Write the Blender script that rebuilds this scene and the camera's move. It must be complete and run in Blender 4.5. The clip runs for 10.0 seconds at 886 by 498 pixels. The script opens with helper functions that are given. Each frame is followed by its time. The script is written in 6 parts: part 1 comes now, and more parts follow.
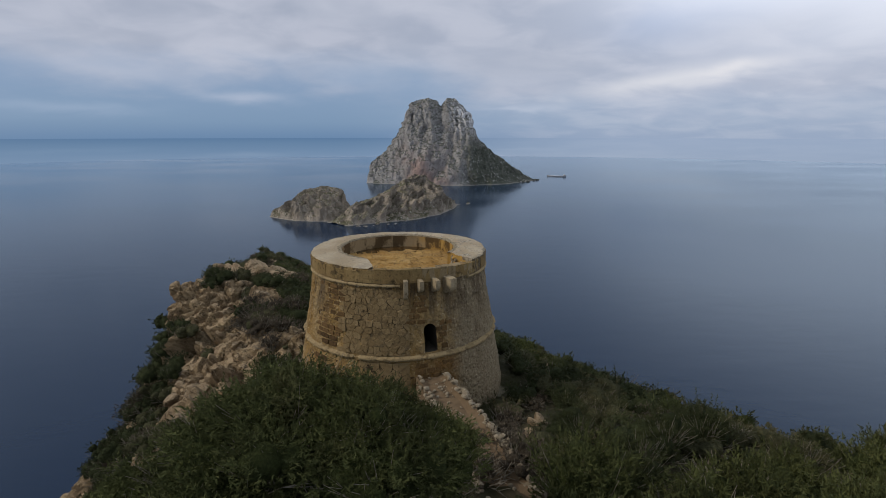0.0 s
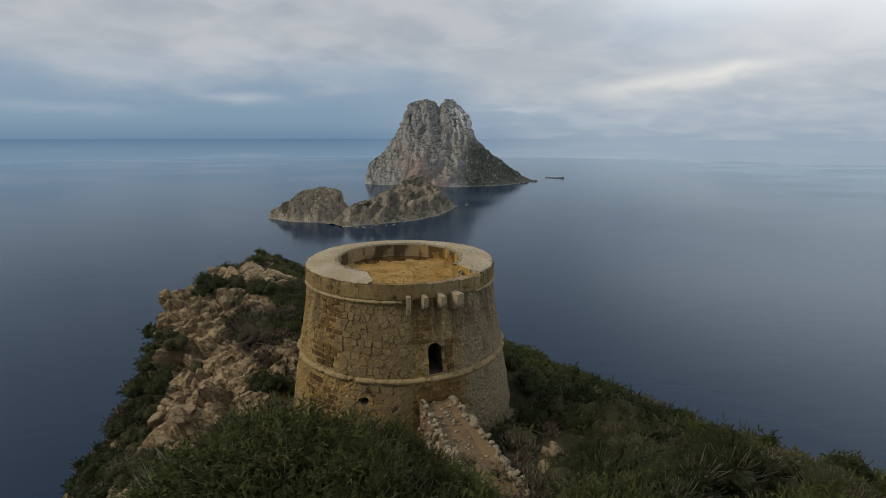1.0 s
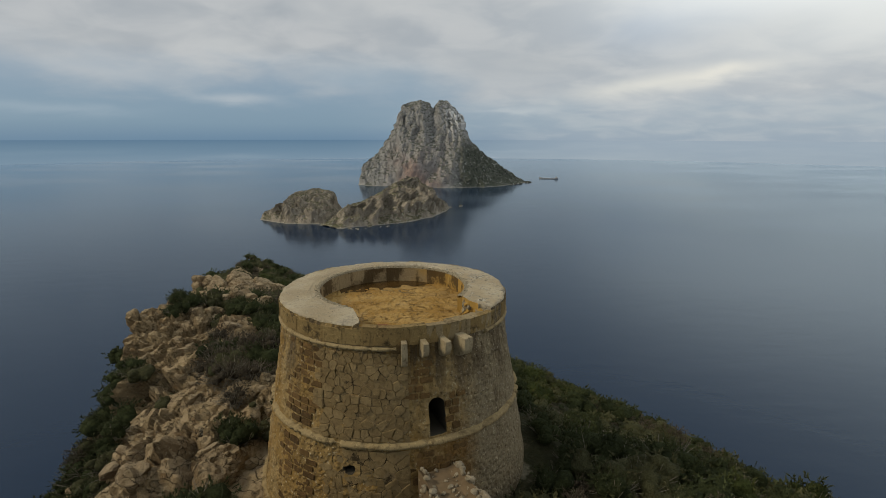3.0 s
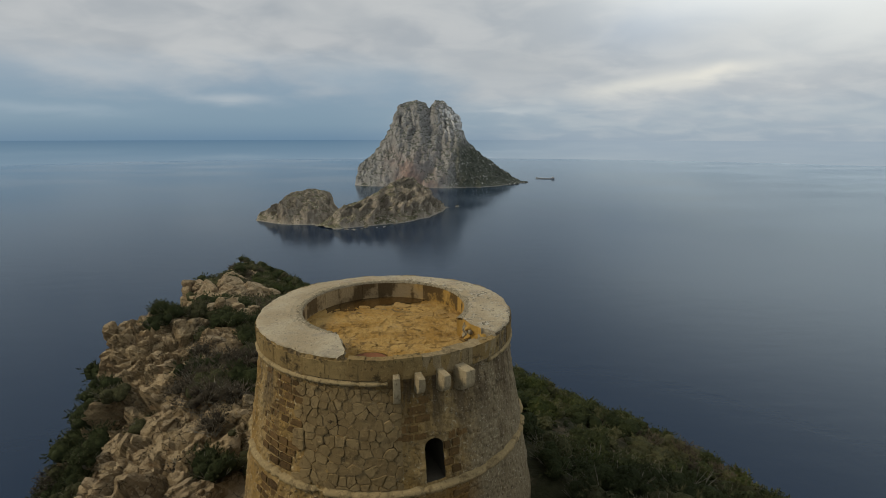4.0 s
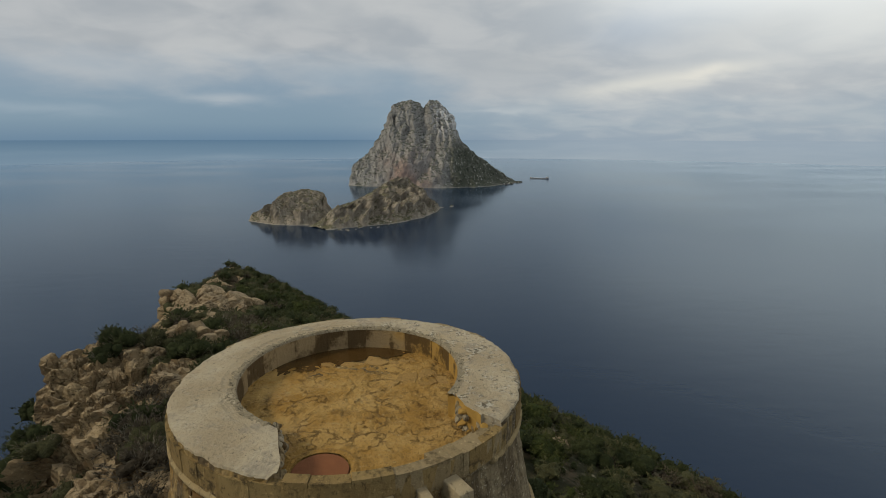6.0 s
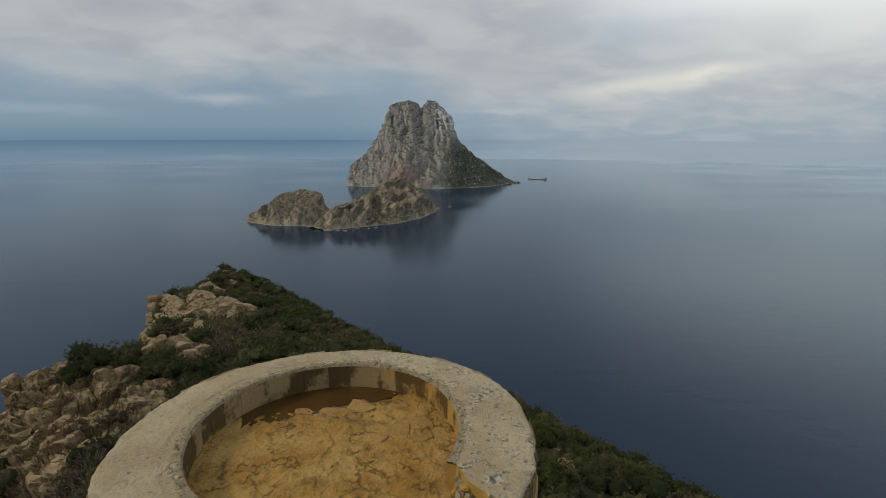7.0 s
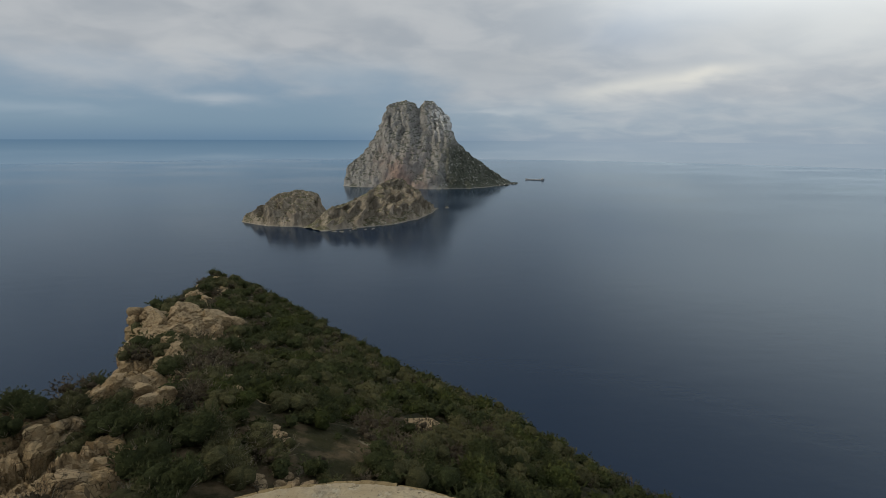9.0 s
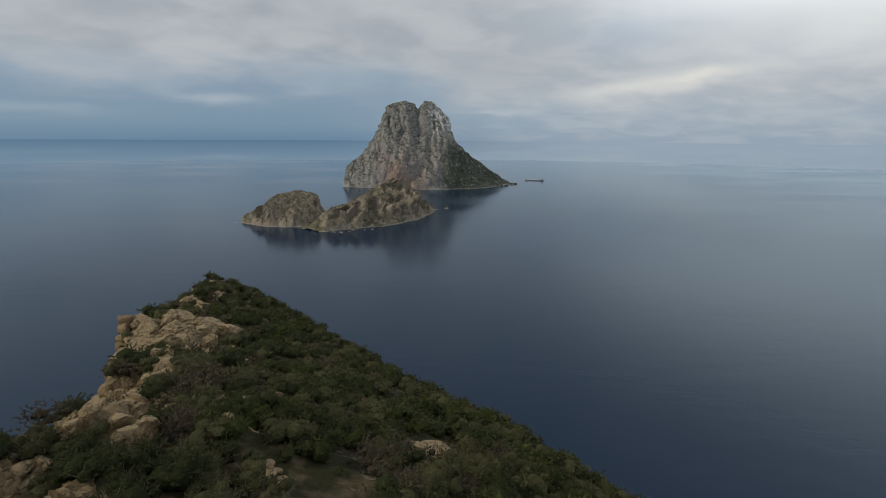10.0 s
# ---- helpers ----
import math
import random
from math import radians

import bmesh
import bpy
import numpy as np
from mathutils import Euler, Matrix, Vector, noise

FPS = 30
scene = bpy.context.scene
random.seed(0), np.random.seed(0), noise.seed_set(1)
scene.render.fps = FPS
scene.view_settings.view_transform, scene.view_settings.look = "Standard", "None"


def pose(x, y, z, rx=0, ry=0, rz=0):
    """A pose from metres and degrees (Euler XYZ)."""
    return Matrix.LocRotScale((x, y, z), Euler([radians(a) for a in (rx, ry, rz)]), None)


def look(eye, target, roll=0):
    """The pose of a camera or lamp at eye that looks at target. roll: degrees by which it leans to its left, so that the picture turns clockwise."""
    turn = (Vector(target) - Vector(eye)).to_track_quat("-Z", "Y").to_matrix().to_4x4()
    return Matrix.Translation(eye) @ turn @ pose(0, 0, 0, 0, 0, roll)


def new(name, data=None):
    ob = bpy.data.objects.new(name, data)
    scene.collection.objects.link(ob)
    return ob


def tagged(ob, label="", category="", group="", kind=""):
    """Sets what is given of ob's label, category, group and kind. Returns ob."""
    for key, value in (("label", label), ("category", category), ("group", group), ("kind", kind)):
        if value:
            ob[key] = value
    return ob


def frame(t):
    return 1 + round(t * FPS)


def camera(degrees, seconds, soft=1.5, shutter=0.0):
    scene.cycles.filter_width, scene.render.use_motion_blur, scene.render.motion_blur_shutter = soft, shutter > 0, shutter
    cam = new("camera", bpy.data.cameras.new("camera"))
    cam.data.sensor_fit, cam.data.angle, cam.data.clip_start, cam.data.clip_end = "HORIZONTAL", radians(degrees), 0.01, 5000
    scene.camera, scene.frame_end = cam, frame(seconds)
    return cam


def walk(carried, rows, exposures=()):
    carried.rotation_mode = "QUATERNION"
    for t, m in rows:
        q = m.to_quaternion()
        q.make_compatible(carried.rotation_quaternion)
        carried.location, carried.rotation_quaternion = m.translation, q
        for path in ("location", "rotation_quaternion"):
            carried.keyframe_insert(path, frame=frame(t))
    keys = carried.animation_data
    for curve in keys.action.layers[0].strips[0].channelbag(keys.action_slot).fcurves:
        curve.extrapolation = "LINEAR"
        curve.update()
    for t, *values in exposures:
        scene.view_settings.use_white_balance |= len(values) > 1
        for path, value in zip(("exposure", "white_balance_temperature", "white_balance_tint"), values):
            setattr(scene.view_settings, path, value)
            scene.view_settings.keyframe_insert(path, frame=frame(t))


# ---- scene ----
cam = camera(86.1, 10.0, soft=0.5)
METRES, EYE, TILT, LEAN, TURN = 30.0, 215.0, -13.6, 0.0, 0.0
ROWS = [
    (0.0, 0.0, 0.0, 0.0, 0.0, 0.0, -0.0),
    (0.5, -0.0077, 0.0361, 0.0096, -0.11, 0.05, -0.06),
    (1.0, -0.0142, 0.0758, 0.0207, -0.24, 0.11, -0.07),
    (1.5, -0.0196, 0.1132, 0.0322, -0.36, 0.15, -0.06),
    (2.0, -0.0236, 0.152, 0.0433, -0.52, 0.19, -0.01),
    (2.5, -0.0264, 0.192, 0.0548, -0.72, 0.22, 0.03),
    (4.0, -0.0269, 0.32, 0.0904, -1.34, 0.24, 0.27),
    (4.5, -0.0246, 0.3649, 0.1035, -1.53, 0.22, 0.32),
    (5.0, -0.0208, 0.4112, 0.1167, -1.69, 0.21, 0.4),
    (5.5, -0.0163, 0.458, 0.1304, -1.85, 0.21, 0.4),
    (7.0, -0.008, 0.6073, 0.1712, -2.24, 0.26, 0.4),
    (7.5, -0.0097, 0.6584, 0.1841, -2.33, 0.29, 0.36),
    (8.0, -0.0143, 0.7166, 0.1997, -2.42, 0.26, 0.37),
    (8.5, -0.0215, 0.7726, 0.2163, -2.54, 0.29, 0.33),
    (9.0, -0.0308, 0.8314, 0.2323, -2.6, 0.3, 0.3),
    (9.5, -0.0435, 0.8932, 0.2488, -2.66, 0.32, 0.27),
    (10.0, -0.0581, 0.9569, 0.2653, -2.72, 0.35, 0.26),
]
walk(cam, [(t, pose(0, 0, EYE, TILT, LEAN, TURN) @ pose(METRES * x, METRES * y, METRES * z, 90 + pitch, roll, yaw)) for t, x, y, z, yaw, pitch, roll in ROWS],
     exposures=((0.0, 0.0, 5850, 14), (0.5, 0.0, 6060, 11), (1.2, 0.0, 6300, 8), (2.0, 0.0, 6420, 6), (3.0, 0.0, 6500, 6), (5.0, 0.0, 6500, 6), (6.2, -0.06, 6500, 6), (8.2, -0.09, 6430, 6.5), (10.0, -0.11, 6300, 7)))

# ---------------------------------------------------------------- sky and sun
SUN_DIR = Vector((-0.86, -0.12, 0.68)).normalized()      # towards the sun, behind thin cloud


class Nodes:
    """A short way to write node trees."""

    def __init__(self, tree):
        self.t = tree
        tree.nodes.clear()

    def add(self, kind, ins=None, **props):
        n = self.t.nodes.new(kind)
        for k, v in props.items():
            setattr(n, k, v)
        for k, v in (ins or {}).items():
            if isinstance(v, bpy.types.NodeSocket):
                self.t.links.new(v, n.inputs[k])
            else:
                n.inputs[k].default_value = v
        return n

    def math(self, op, a, b=0.0, c=0.0, clamp=False):
        return self.add("ShaderNodeMath", {0: a, 1: b, 2: c}, operation=op, use_clamp=clamp).outputs[0]

    def mix(self, f, a, b, blend="MIX"):
        n = self.add("ShaderNodeMix", data_type="RGBA", blend_type=blend)
        for k, v in ((0, f), (6, a), (7, b)):
            if isinstance(v, bpy.types.NodeSocket):
                self.t.links.new(v, n.inputs[k])
            else:
                n.inputs[k].default_value = v if k == 0 else (*v, 1)
        return n.outputs[2]

    def ramp(self, f, stops, smooth=False):
        n = self.add("ShaderNodeValToRGB", {0: f})
        e = n.color_ramp.elements
        while len(e) < len(stops):
            e.new(0.5)
        for el, (p, c) in zip(e, stops):
            el.position, el.color = p, (*(c if hasattr(c, "__len__") else (c, c, c)), 1)
        if smooth:
            n.color_ramp.interpolation = "EASE"
        return n.outputs[0]

    def noise(self, vec, scale, detail=4.0, rough=0.55, distort=0.0):
        return self.add("ShaderNodeTexNoise", {"Vector": vec, "Scale": scale, "Detail": detail, "Roughness": rough, "Distortion": distort}).outputs["Fac"]

    def voronoi(self, vec, scale, feature="F1", rand=1.0):
        return self.add("ShaderNodeTexVoronoi", {"Vector": vec, "Scale": scale, "Randomness": rand}, feature=feature).outputs["Distance"]

    def span(self, v, a, b, c=0.0, d=1.0):
        return self.add("ShaderNodeMapRange", {0: v, 1: a, 2: b, 3: c, 4: d}, interpolation_type="SMOOTHSTEP").outputs[0]

    def scaled(self, vec, x, y, z):
        return self.add("ShaderNodeMapping", {"Vector": vec, "Scale": (x, y, z)}).outputs[0]


world = bpy.data.worlds.new("overcast_sky")
scene.world = world
world.use_nodes = True
W = Nodes(world.node_tree)
way = W.add("ShaderNodeTexCoord").outputs["Generated"]
sep = W.add("ShaderNodeSeparateXYZ", {0: way})
wx, wy, wz = sep.outputs
HORIZON = 0.0072
low = up = W.math("ABSOLUTE", W.math("ADD", wz, HORIZON))             # height over the horizon, mirrored by the far sea
below = W.math("LESS_THAN", wz, -HORIZON)
up = W.math("ADD", up, W.math("MULTIPLY", below, W.math("ADD", up, 0.012)))
flat = W.math("DIVIDE", 1.0, W.math("ADD", up, 0.24))
layer = W.add("ShaderNodeVectorMath", {0: way, "Scale": flat}, operation="SCALE").outputs[0]
puff = W.noise(W.scaled(layer, 0.75, 0.75, 0.0), 1.35, 4.0, 0.5, 0.3)
fine = W.noise(W.scaled(layer, 1.0, 1.2, 0.0), 3.0, 4.0, 0.5, 0.4)
nishita = W.add("ShaderNodeTexSky", sky_type="NISHITA", sun_disc=False, sun_elevation=math.asin(SUN_DIR.z),
                sun_rotation=math.atan2(SUN_DIR.x, SUN_DIR.y), altitude=200).outputs[0]
clear = W.add("ShaderNodeVectorMath", {0: nishita, "Scale": 0.05}, operation="SCALE").outputs[0]
blue = W.ramp(up, [(0.0, (0.155, 0.262, 0.395)), (0.03, (0.215, 0.322, 0.44)), (0.10, (0.27, 0.36, 0.47)), (0.25, (0.30, 0.39, 0.50)), (1.0, (0.34, 0.42, 0.55))])
blue = W.mix(0.15, blue, clear)
side = W.span(wx, -0.25, 0.42)                                   # the deck reaches lower on one side
wisp = W.noise(W.scaled(layer, 1.0, 1.0, 0.0), 1.9, 5.0, 0.5, 0.1)
cloud_at = W.math("ADD", up, W.math("MULTIPLY", W.math("SUBTRACT", wisp, 0.5), 0.17))
cover = W.span(W.math("ADD", cloud_at, W.math("MULTIPLY", side, 0.05)), 0.065, 0.165)
grey = W.mix(W.span(fine, 0.34, 0.68), (0.39, 0.415, 0.455), (0.50, 0.51, 0.535))
grey = W.mix(W.span(puff, 0.40, 0.72), grey, (0.56, 0.565, 0.58))
sky = W.mix(cover, blue, grey)
sky = W.mix(W.math("MULTIPLY", side, 0.55), sky, W.mix(W.span(fine, 0.35, 0.7), (0.475, 0.51, 0.56), (0.60, 0.61, 0.625)))
# single clouds, gaps and one thin bright rift: bearing, height, breadth, depth, lean, strength, colour
bearing = W.math("ADD", W.math("ARCTAN2", wx, wy), W.math("MULTIPLY", W.math("SUBTRACT", wisp, 0.5), 0.16))
height = W.math("ADD", up, W.math("MULTIPLY", W.math("SUBTRACT", fine, 0.5), 0.028))
for b0, h0, wide, deep, lean, much, tone in (
        (-0.127, 0.120, 0.13, 0.030, 0.0, 0.70, (0.30, 0.385, 0.475)), (0.414, 0.200, 0.10, 0.040, 0.1, 0.60, (0.39, 0.46, 0.57)),
        (0.151, 0.140, 0.14, 0.045, 0.0, 0.55, (0.41, 0.435, 0.47)), (-0.60, 0.112, 0.12, 0.022, -0.05, 0.55, (0.53, 0.545, 0.57)),
        (-0.386, 0.074, 0.065, 0.009, 0.0, 0.60, (0.51, 0.54, 0.58)), (-0.66, 0.050, 0.10, 0.011, 0.0, 0.40, (0.40, 0.47, 0.54)),
        (0.154, 0.057, 0.07, 0.006, 0.05, 0.50, (0.55, 0.58, 0.61)), (0.43, 0.102, 0.15, 0.016, 0.12, 0.85, (0.74, 0.72, 0.68)),
        (0.535, 0.116, 0.055, 0.010, 0.10, 0.60, (0.86, 0.81, 0.73)), (0.70, 0.175, 0.10, 0.035, 0.0, 0.45, (0.82, 0.81, 0.79))):
    da = W.math("SUBTRACT", bearing, b0)
    ex = W.math("DIVIDE", da, wide)
    ez = W.math("DIVIDE", W.math("SUBTRACT", W.math("SUBTRACT", height, h0), W.math("MULTIPLY", da, lean)), deep)
    shape = W.math("EXPONENT", W.math("MULTIPLY", W.math("ADD", W.math("MULTIPLY", ex, ex), W.math("MULTIPLY", ez, ez)), -1.0))
    sky = W.mix(W.math("MULTIPLY", shape, much), sky, tone)
bright = W.math("MULTIPLY", W.span(wx, 0.26, 0.72), W.span(up, 0.07, 0.28))
sky = W.mix(W.math("MULTIPLY", bright, 0.62), sky, (1.0, 1.0, 0.98))                # brighter sky added on that side to lighten the sea
calm = W.mix(W.math("MULTIPLY", side, 0.8), blue, (0.50, 0.535, 0.58))
# white band added higher up on that side for the sea to reflect
thin = W.math("MULTIPLY", W.span(wx, 0.12, 0.6), W.math("MULTIPLY", W.span(up, 0.17, 0.27), W.span(up, 0.52, 0.36)))
sky = W.mix(W.math("MULTIPLY", thin, 0.7), sky, (1.15, 1.15, 1.14))
sky = W.mix(W.span(up, 0.36, 0.66, 0.0, 0.25), sky, (0.33, 0.36, 0.41))
shade = W.mix(W.span(low, 0.0, 0.037), W.mix(side, (0.67, 0.75, 0.81), (0.80, 0.85, 0.90)), W.mix(side, (0.80, 0.86, 0.89), (0.74, 0.80, 0.85)))
far_sea = W.mix(1.0, W.mix(0.72, sky, calm), shade, "MULTIPLY")
sky = W.mix(below, sky, far_sea)
bg = W.add("ShaderNodeBackground", {"Color": sky, "Strength": 1.0})
W.add("ShaderNodeOutputWorld", {0: bg.outputs[0]})

lamp = bpy.data.lights.new("sun", "SUN")
lamp.energy, lamp.angle, lamp.color = 2.0, radians(11), (1.0, 0.86, 0.66)
sun = new("sun", lamp)
sun.matrix_world = look((0, 0, 260), Vector((0, 0, 260)) - SUN_DIR)

# ---------------------------------------------------------------- materials


def material(name):
    m = bpy.data.materials.new(name)
    m.use_nodes = True
    return m, Nodes(m.node_tree)


def finish(N, color, rough=0.85, height=None, strength=0.4, distance=0.05, spec=0.3, **more):
    ins = {"Base Color": color if isinstance(color, bpy.types.NodeSocket) else (*color, 1), "Roughness": rough, "Specular IOR Level": spec}
    if height is not None:
        ins["Normal"] = N.add("ShaderNodeBump", {"Height": height, "Strength": strength, "Distance": distance}).outputs[0]
    ins.update(more)
    p = N.add("ShaderNodeBsdfPrincipled", ins)
    N.add("ShaderNodeOutputMaterial", {0: p.outputs[0]})


def place(N):
    return N.add("ShaderNodeNewGeometry").outputs["Position"]


def object_random(N):
    return N.add("ShaderNodeObjectInfo").outputs["Random"]


def steepness(N):
    return N.add("ShaderNodeSeparateXYZ", {0: N.add("ShaderNodeNewGeometry").outputs["Normal"]}).outputs[2]


def mat_limestone(name, tint=(1, 1, 1)):
    m, N = material(name)
    p = place(N)
    big = N.noise(p, 0.35, 4, 0.6)
    mid = N.noise(p, 2.2, 6, 0.65)
    def bent(scale, much):
        wob = N.add("ShaderNodeVectorMath", {0: N.add("ShaderNodeTexNoise", {"Vector": p, "Scale": scale, "Detail": 4.0}).outputs["Color"], "Scale": much}, operation="SCALE").outputs[0]
        return N.add("ShaderNodeVectorMath", {0: p, 1: wob}, operation="ADD").outputs[0]

    def tinted(r, g, b):
        return (r * tint[0], g * tint[1], b * tint[2])

    beds = N.add("ShaderNodeMapping", {"Vector": bent(0.8, 0.5), "Rotation": (0.5, 0.6, 0.264), "Scale": (0.5, 0.5, 3.2)}).outputs[0]
    layer = N.noise(beds, 1.5, 6, 0.65)
    crack = N.add("ShaderNodeTexVoronoi", {"Vector": N.add("ShaderNodeMapping", {"Vector": bent(1.6, 0.35), "Rotation": (0.5, 0.6, 0.264), "Scale": (0.9, 1.0, 1.9)}).outputs[0], "Scale": 0.8}, feature="DISTANCE_TO_EDGE").outputs["Distance"]
    c = N.mix(N.span(big, 0.35, 0.65), tinted(0.185, 0.14, 0.085), tinted(0.33, 0.27, 0.17))
    c = N.mix(N.span(mid, 0.52, 0.70, 0, 0.6), c, tinted(0.12, 0.095, 0.06))
    c = N.mix(N.span(N.noise(p, 0.9, 5), 0.56, 0.72, 0, 0.55), c, tinted(0.29, 0.19, 0.098))
    c = N.mix(N.span(N.noise(p, 5.5, 6, 0.7), 0.55, 0.66, 0, 0.6), c, tinted(0.41, 0.36, 0.245))
    # upward faces coloured paler, imitating the light that rock tops catch
    lit_tops = N.span(N.math("ADD", steepness(N), N.math("MULTIPLY", N.math("SUBTRACT", mid, 0.5), 0.9)), 0.45, 0.90, 0.0, 0.6)
    c = N.mix(lit_tops, c, tinted(0.46, 0.39, 0.27))
    c = N.mix(N.span(layer, 0.56, 0.70, 0, 0.4), c, tinted(0.11, 0.088, 0.055))
    c = N.mix(N.span(N.noise(p, 13.0, 5, 0.7), 0.56, 0.66, 0, 0.55), c, tinted(0.085, 0.07, 0.046))
    seam = N.math("MULTIPLY", N.span(crack, 0.0, 0.03, 0.5, 0.0), N.span(N.noise(p, 0.7, 3), 0.50, 0.62))
    c = N.mix(seam, c, (0.05, 0.041, 0.028))
    split = N.add("ShaderNodeTexVoronoi", {"Vector": N.add("ShaderNodeMapping", {"Vector": bent(2.6, 0.30), "Rotation": (0.9, 0.2, 0.7), "Scale": (0.8, 1.0, 1.6)}).outputs[0], "Scale": 1.9}, feature="DISTANCE_TO_EDGE").outputs["Distance"]
    hair = N.math("MULTIPLY", N.span(split, 0.0, 0.045, 0.85, 0.0), N.span(N.noise(p, 1.1, 4), 0.44, 0.56))
    c = N.mix(hair, c, (0.045, 0.036, 0.024))
    h = N.math("ADD", N.math("MULTIPLY", mid, 0.55), N.math("MULTIPLY", seam, -0.7))
    h = N.math("ADD", h, N.math("MULTIPLY", hair, -0.35))
    h = N.math("ADD", h, N.math("MULTIPLY", layer, 0.40))
    h = N.math("ADD", h, N.math("MULTIPLY", N.noise(p, 6, 6, 0.7), 0.40))
    finish(N, c, 0.92, h, 1.0, 0.5, 0.2)
    return m


def mat_ground():
    m, N = material("scrub_ground")
    p = place(N)
    rock = N.mix(N.noise(p, 1.4, 6, 0.65), (0.24, 0.21, 0.1452), (0.45, 0.40, 0.2904))
    rock = N.mix(N.span(N.noise(p, 3.5, 6, 0.7), 0.52, 0.68, 0, 0.7), rock, (0.13, 0.115, 0.0792))
    soil = N.mix(N.noise(p, 0.8, 5), (0.045, 0.038, 0.023), (0.16, 0.118, 0.070))
    herb = N.mix(N.noise(p, 2.6, 5), (0.014, 0.016, 0.007), (0.045, 0.043, 0.019))
    ground = N.mix(N.span(N.noise(p, 0.33, 5, 0.6), 0.36, 0.54), soil, herb)
    bare = N.span(N.noise(p, 0.42, 5, 0.6), 0.60, 0.70, 0.0, 0.8)
    rock = N.mix(0.35, rock, (0.10, 0.085, 0.0528))
    h = N.math("ADD", N.math("MULTIPLY", N.noise(p, 1.8, 7, 0.65), 0.8), N.math("MULTIPLY", N.noise(p, 9, 4), 0.2))
    finish(N, N.mix(bare, ground, rock), 0.95, h, 0.9, 0.35, 0.15)
    return m


def mat_island(name, far):
    """Weathered limestone with scrub on the gentler ledges; s is the size of its features in metres."""
    m, N = material(name)
    p = place(N)
    s = 1.0 if far else 0.62
    tall = N.scaled(p, 1, 1, 0.42)
    streak = N.noise(tall, 0.045 / s, 7, 0.62)
    grain = N.noise(p, 0.09 / s, 8, 0.68)
    c = N.mix(N.span(streak, 0.34, 0.66), (0.19, 0.183, 0.172), (0.315, 0.308, 0.295)) if far else N.mix(N.span(streak, 0.36, 0.64), (0.19, 0.162, 0.125), (0.33, 0.285, 0.225))
    c = N.mix(N.span(N.noise(tall, 0.16 / s, 6, 0.65), 0.54, 0.68, 0, 0.45), c, (0.135, 0.13, 0.112))
    c = N.mix(N.span(N.noise(p, 0.14 / s, 6, 0.72), 0.60, 0.66, 0, 0.55), c, (0.50, 0.48, 0.44))
    sx, sy, z = N.add("ShaderNodeSeparateXYZ", {0: p}).outputs
    if far:                                                     # the sheer crown is paler, its left foot rusty
        pale = N.math("MULTIPLY", N.span(z, 190, 300), N.span(N.math("ADD", sx, N.math("MULTIPLY", N.math("SUBTRACT", grain, 0.5), 140)), 20, 70))
        c = N.mix(N.math("MULTIPLY", pale, N.span(N.noise(N.scaled(p, 1, 1, 0.12), 0.075, 4), 0.44, 0.56, 0.0, 0.85)), c, (0.74, 0.73, 0.71))
        rust = N.math("MULTIPLY", N.span(N.math("ADD", N.math("ABSOLUTE", N.math("ADD", sx, 90)), N.math("MULTIPLY", grain, 120)), 230, 80), N.span(z, 230, 60))
        c = N.mix(N.math("MULTIPLY", rust, N.span(N.noise(p, 0.012, 5), 0.36, 0.66, 0.15, 0.7)), c, (0.35, 0.228, 0.18))
    slope = steepness(N)
    green = N.span(N.math("ADD", slope, N.math("MULTIPLY", N.math("SUBTRACT", grain, 0.5), 1.1)), 0.48 if far else 0.52, 0.70 if far else 0.80, 0, 0.85)
    if far:
        green = N.math("MAXIMUM", green, N.math("MULTIPLY", N.span(N.math("ADD", sx, N.math("MULTIPLY", N.math("SUBTRACT", grain, 0.5), 170)), 60, 140), N.span(N.math("ADD", z, N.math("MULTIPLY", grain, 90)), 265, 195, 0, 0.92)))
    speck = N.span(N.voronoi(p, 0.10 / s), 0.2, 0.55)
    herb = N.mix(speck, (0.030, 0.037, 0.028), (0.070, 0.077, 0.056)) if far else N.mix(speck, (0.034, 0.038, 0.018), (0.085, 0.086, 0.042))
    herb = N.mix(N.span(N.noise(p, 0.085 / s, 6, 0.7), 0.58, 0.63), herb, (0.46, 0.455, 0.42))
    c = N.mix(green, c, herb)
    wash = N.span(N.math("ADD", z, N.math("MULTIPLY", grain, 5)), 3.6, 5.2, 0.55, 0.0)
    c = N.mix(wash, c, (0.33, 0.30, 0.255))
    h = N.math("ADD", streak, N.math("MULTIPLY", grain, 0.7))
    h = N.math("ADD", h, N.math("MULTIPLY", N.noise(p, 0.25 / s, 5, 0.7), 0.35))
    finish(N, c, 0.95, h, 0.9, (4.0 if far else 4.5), 0.1)
    return m


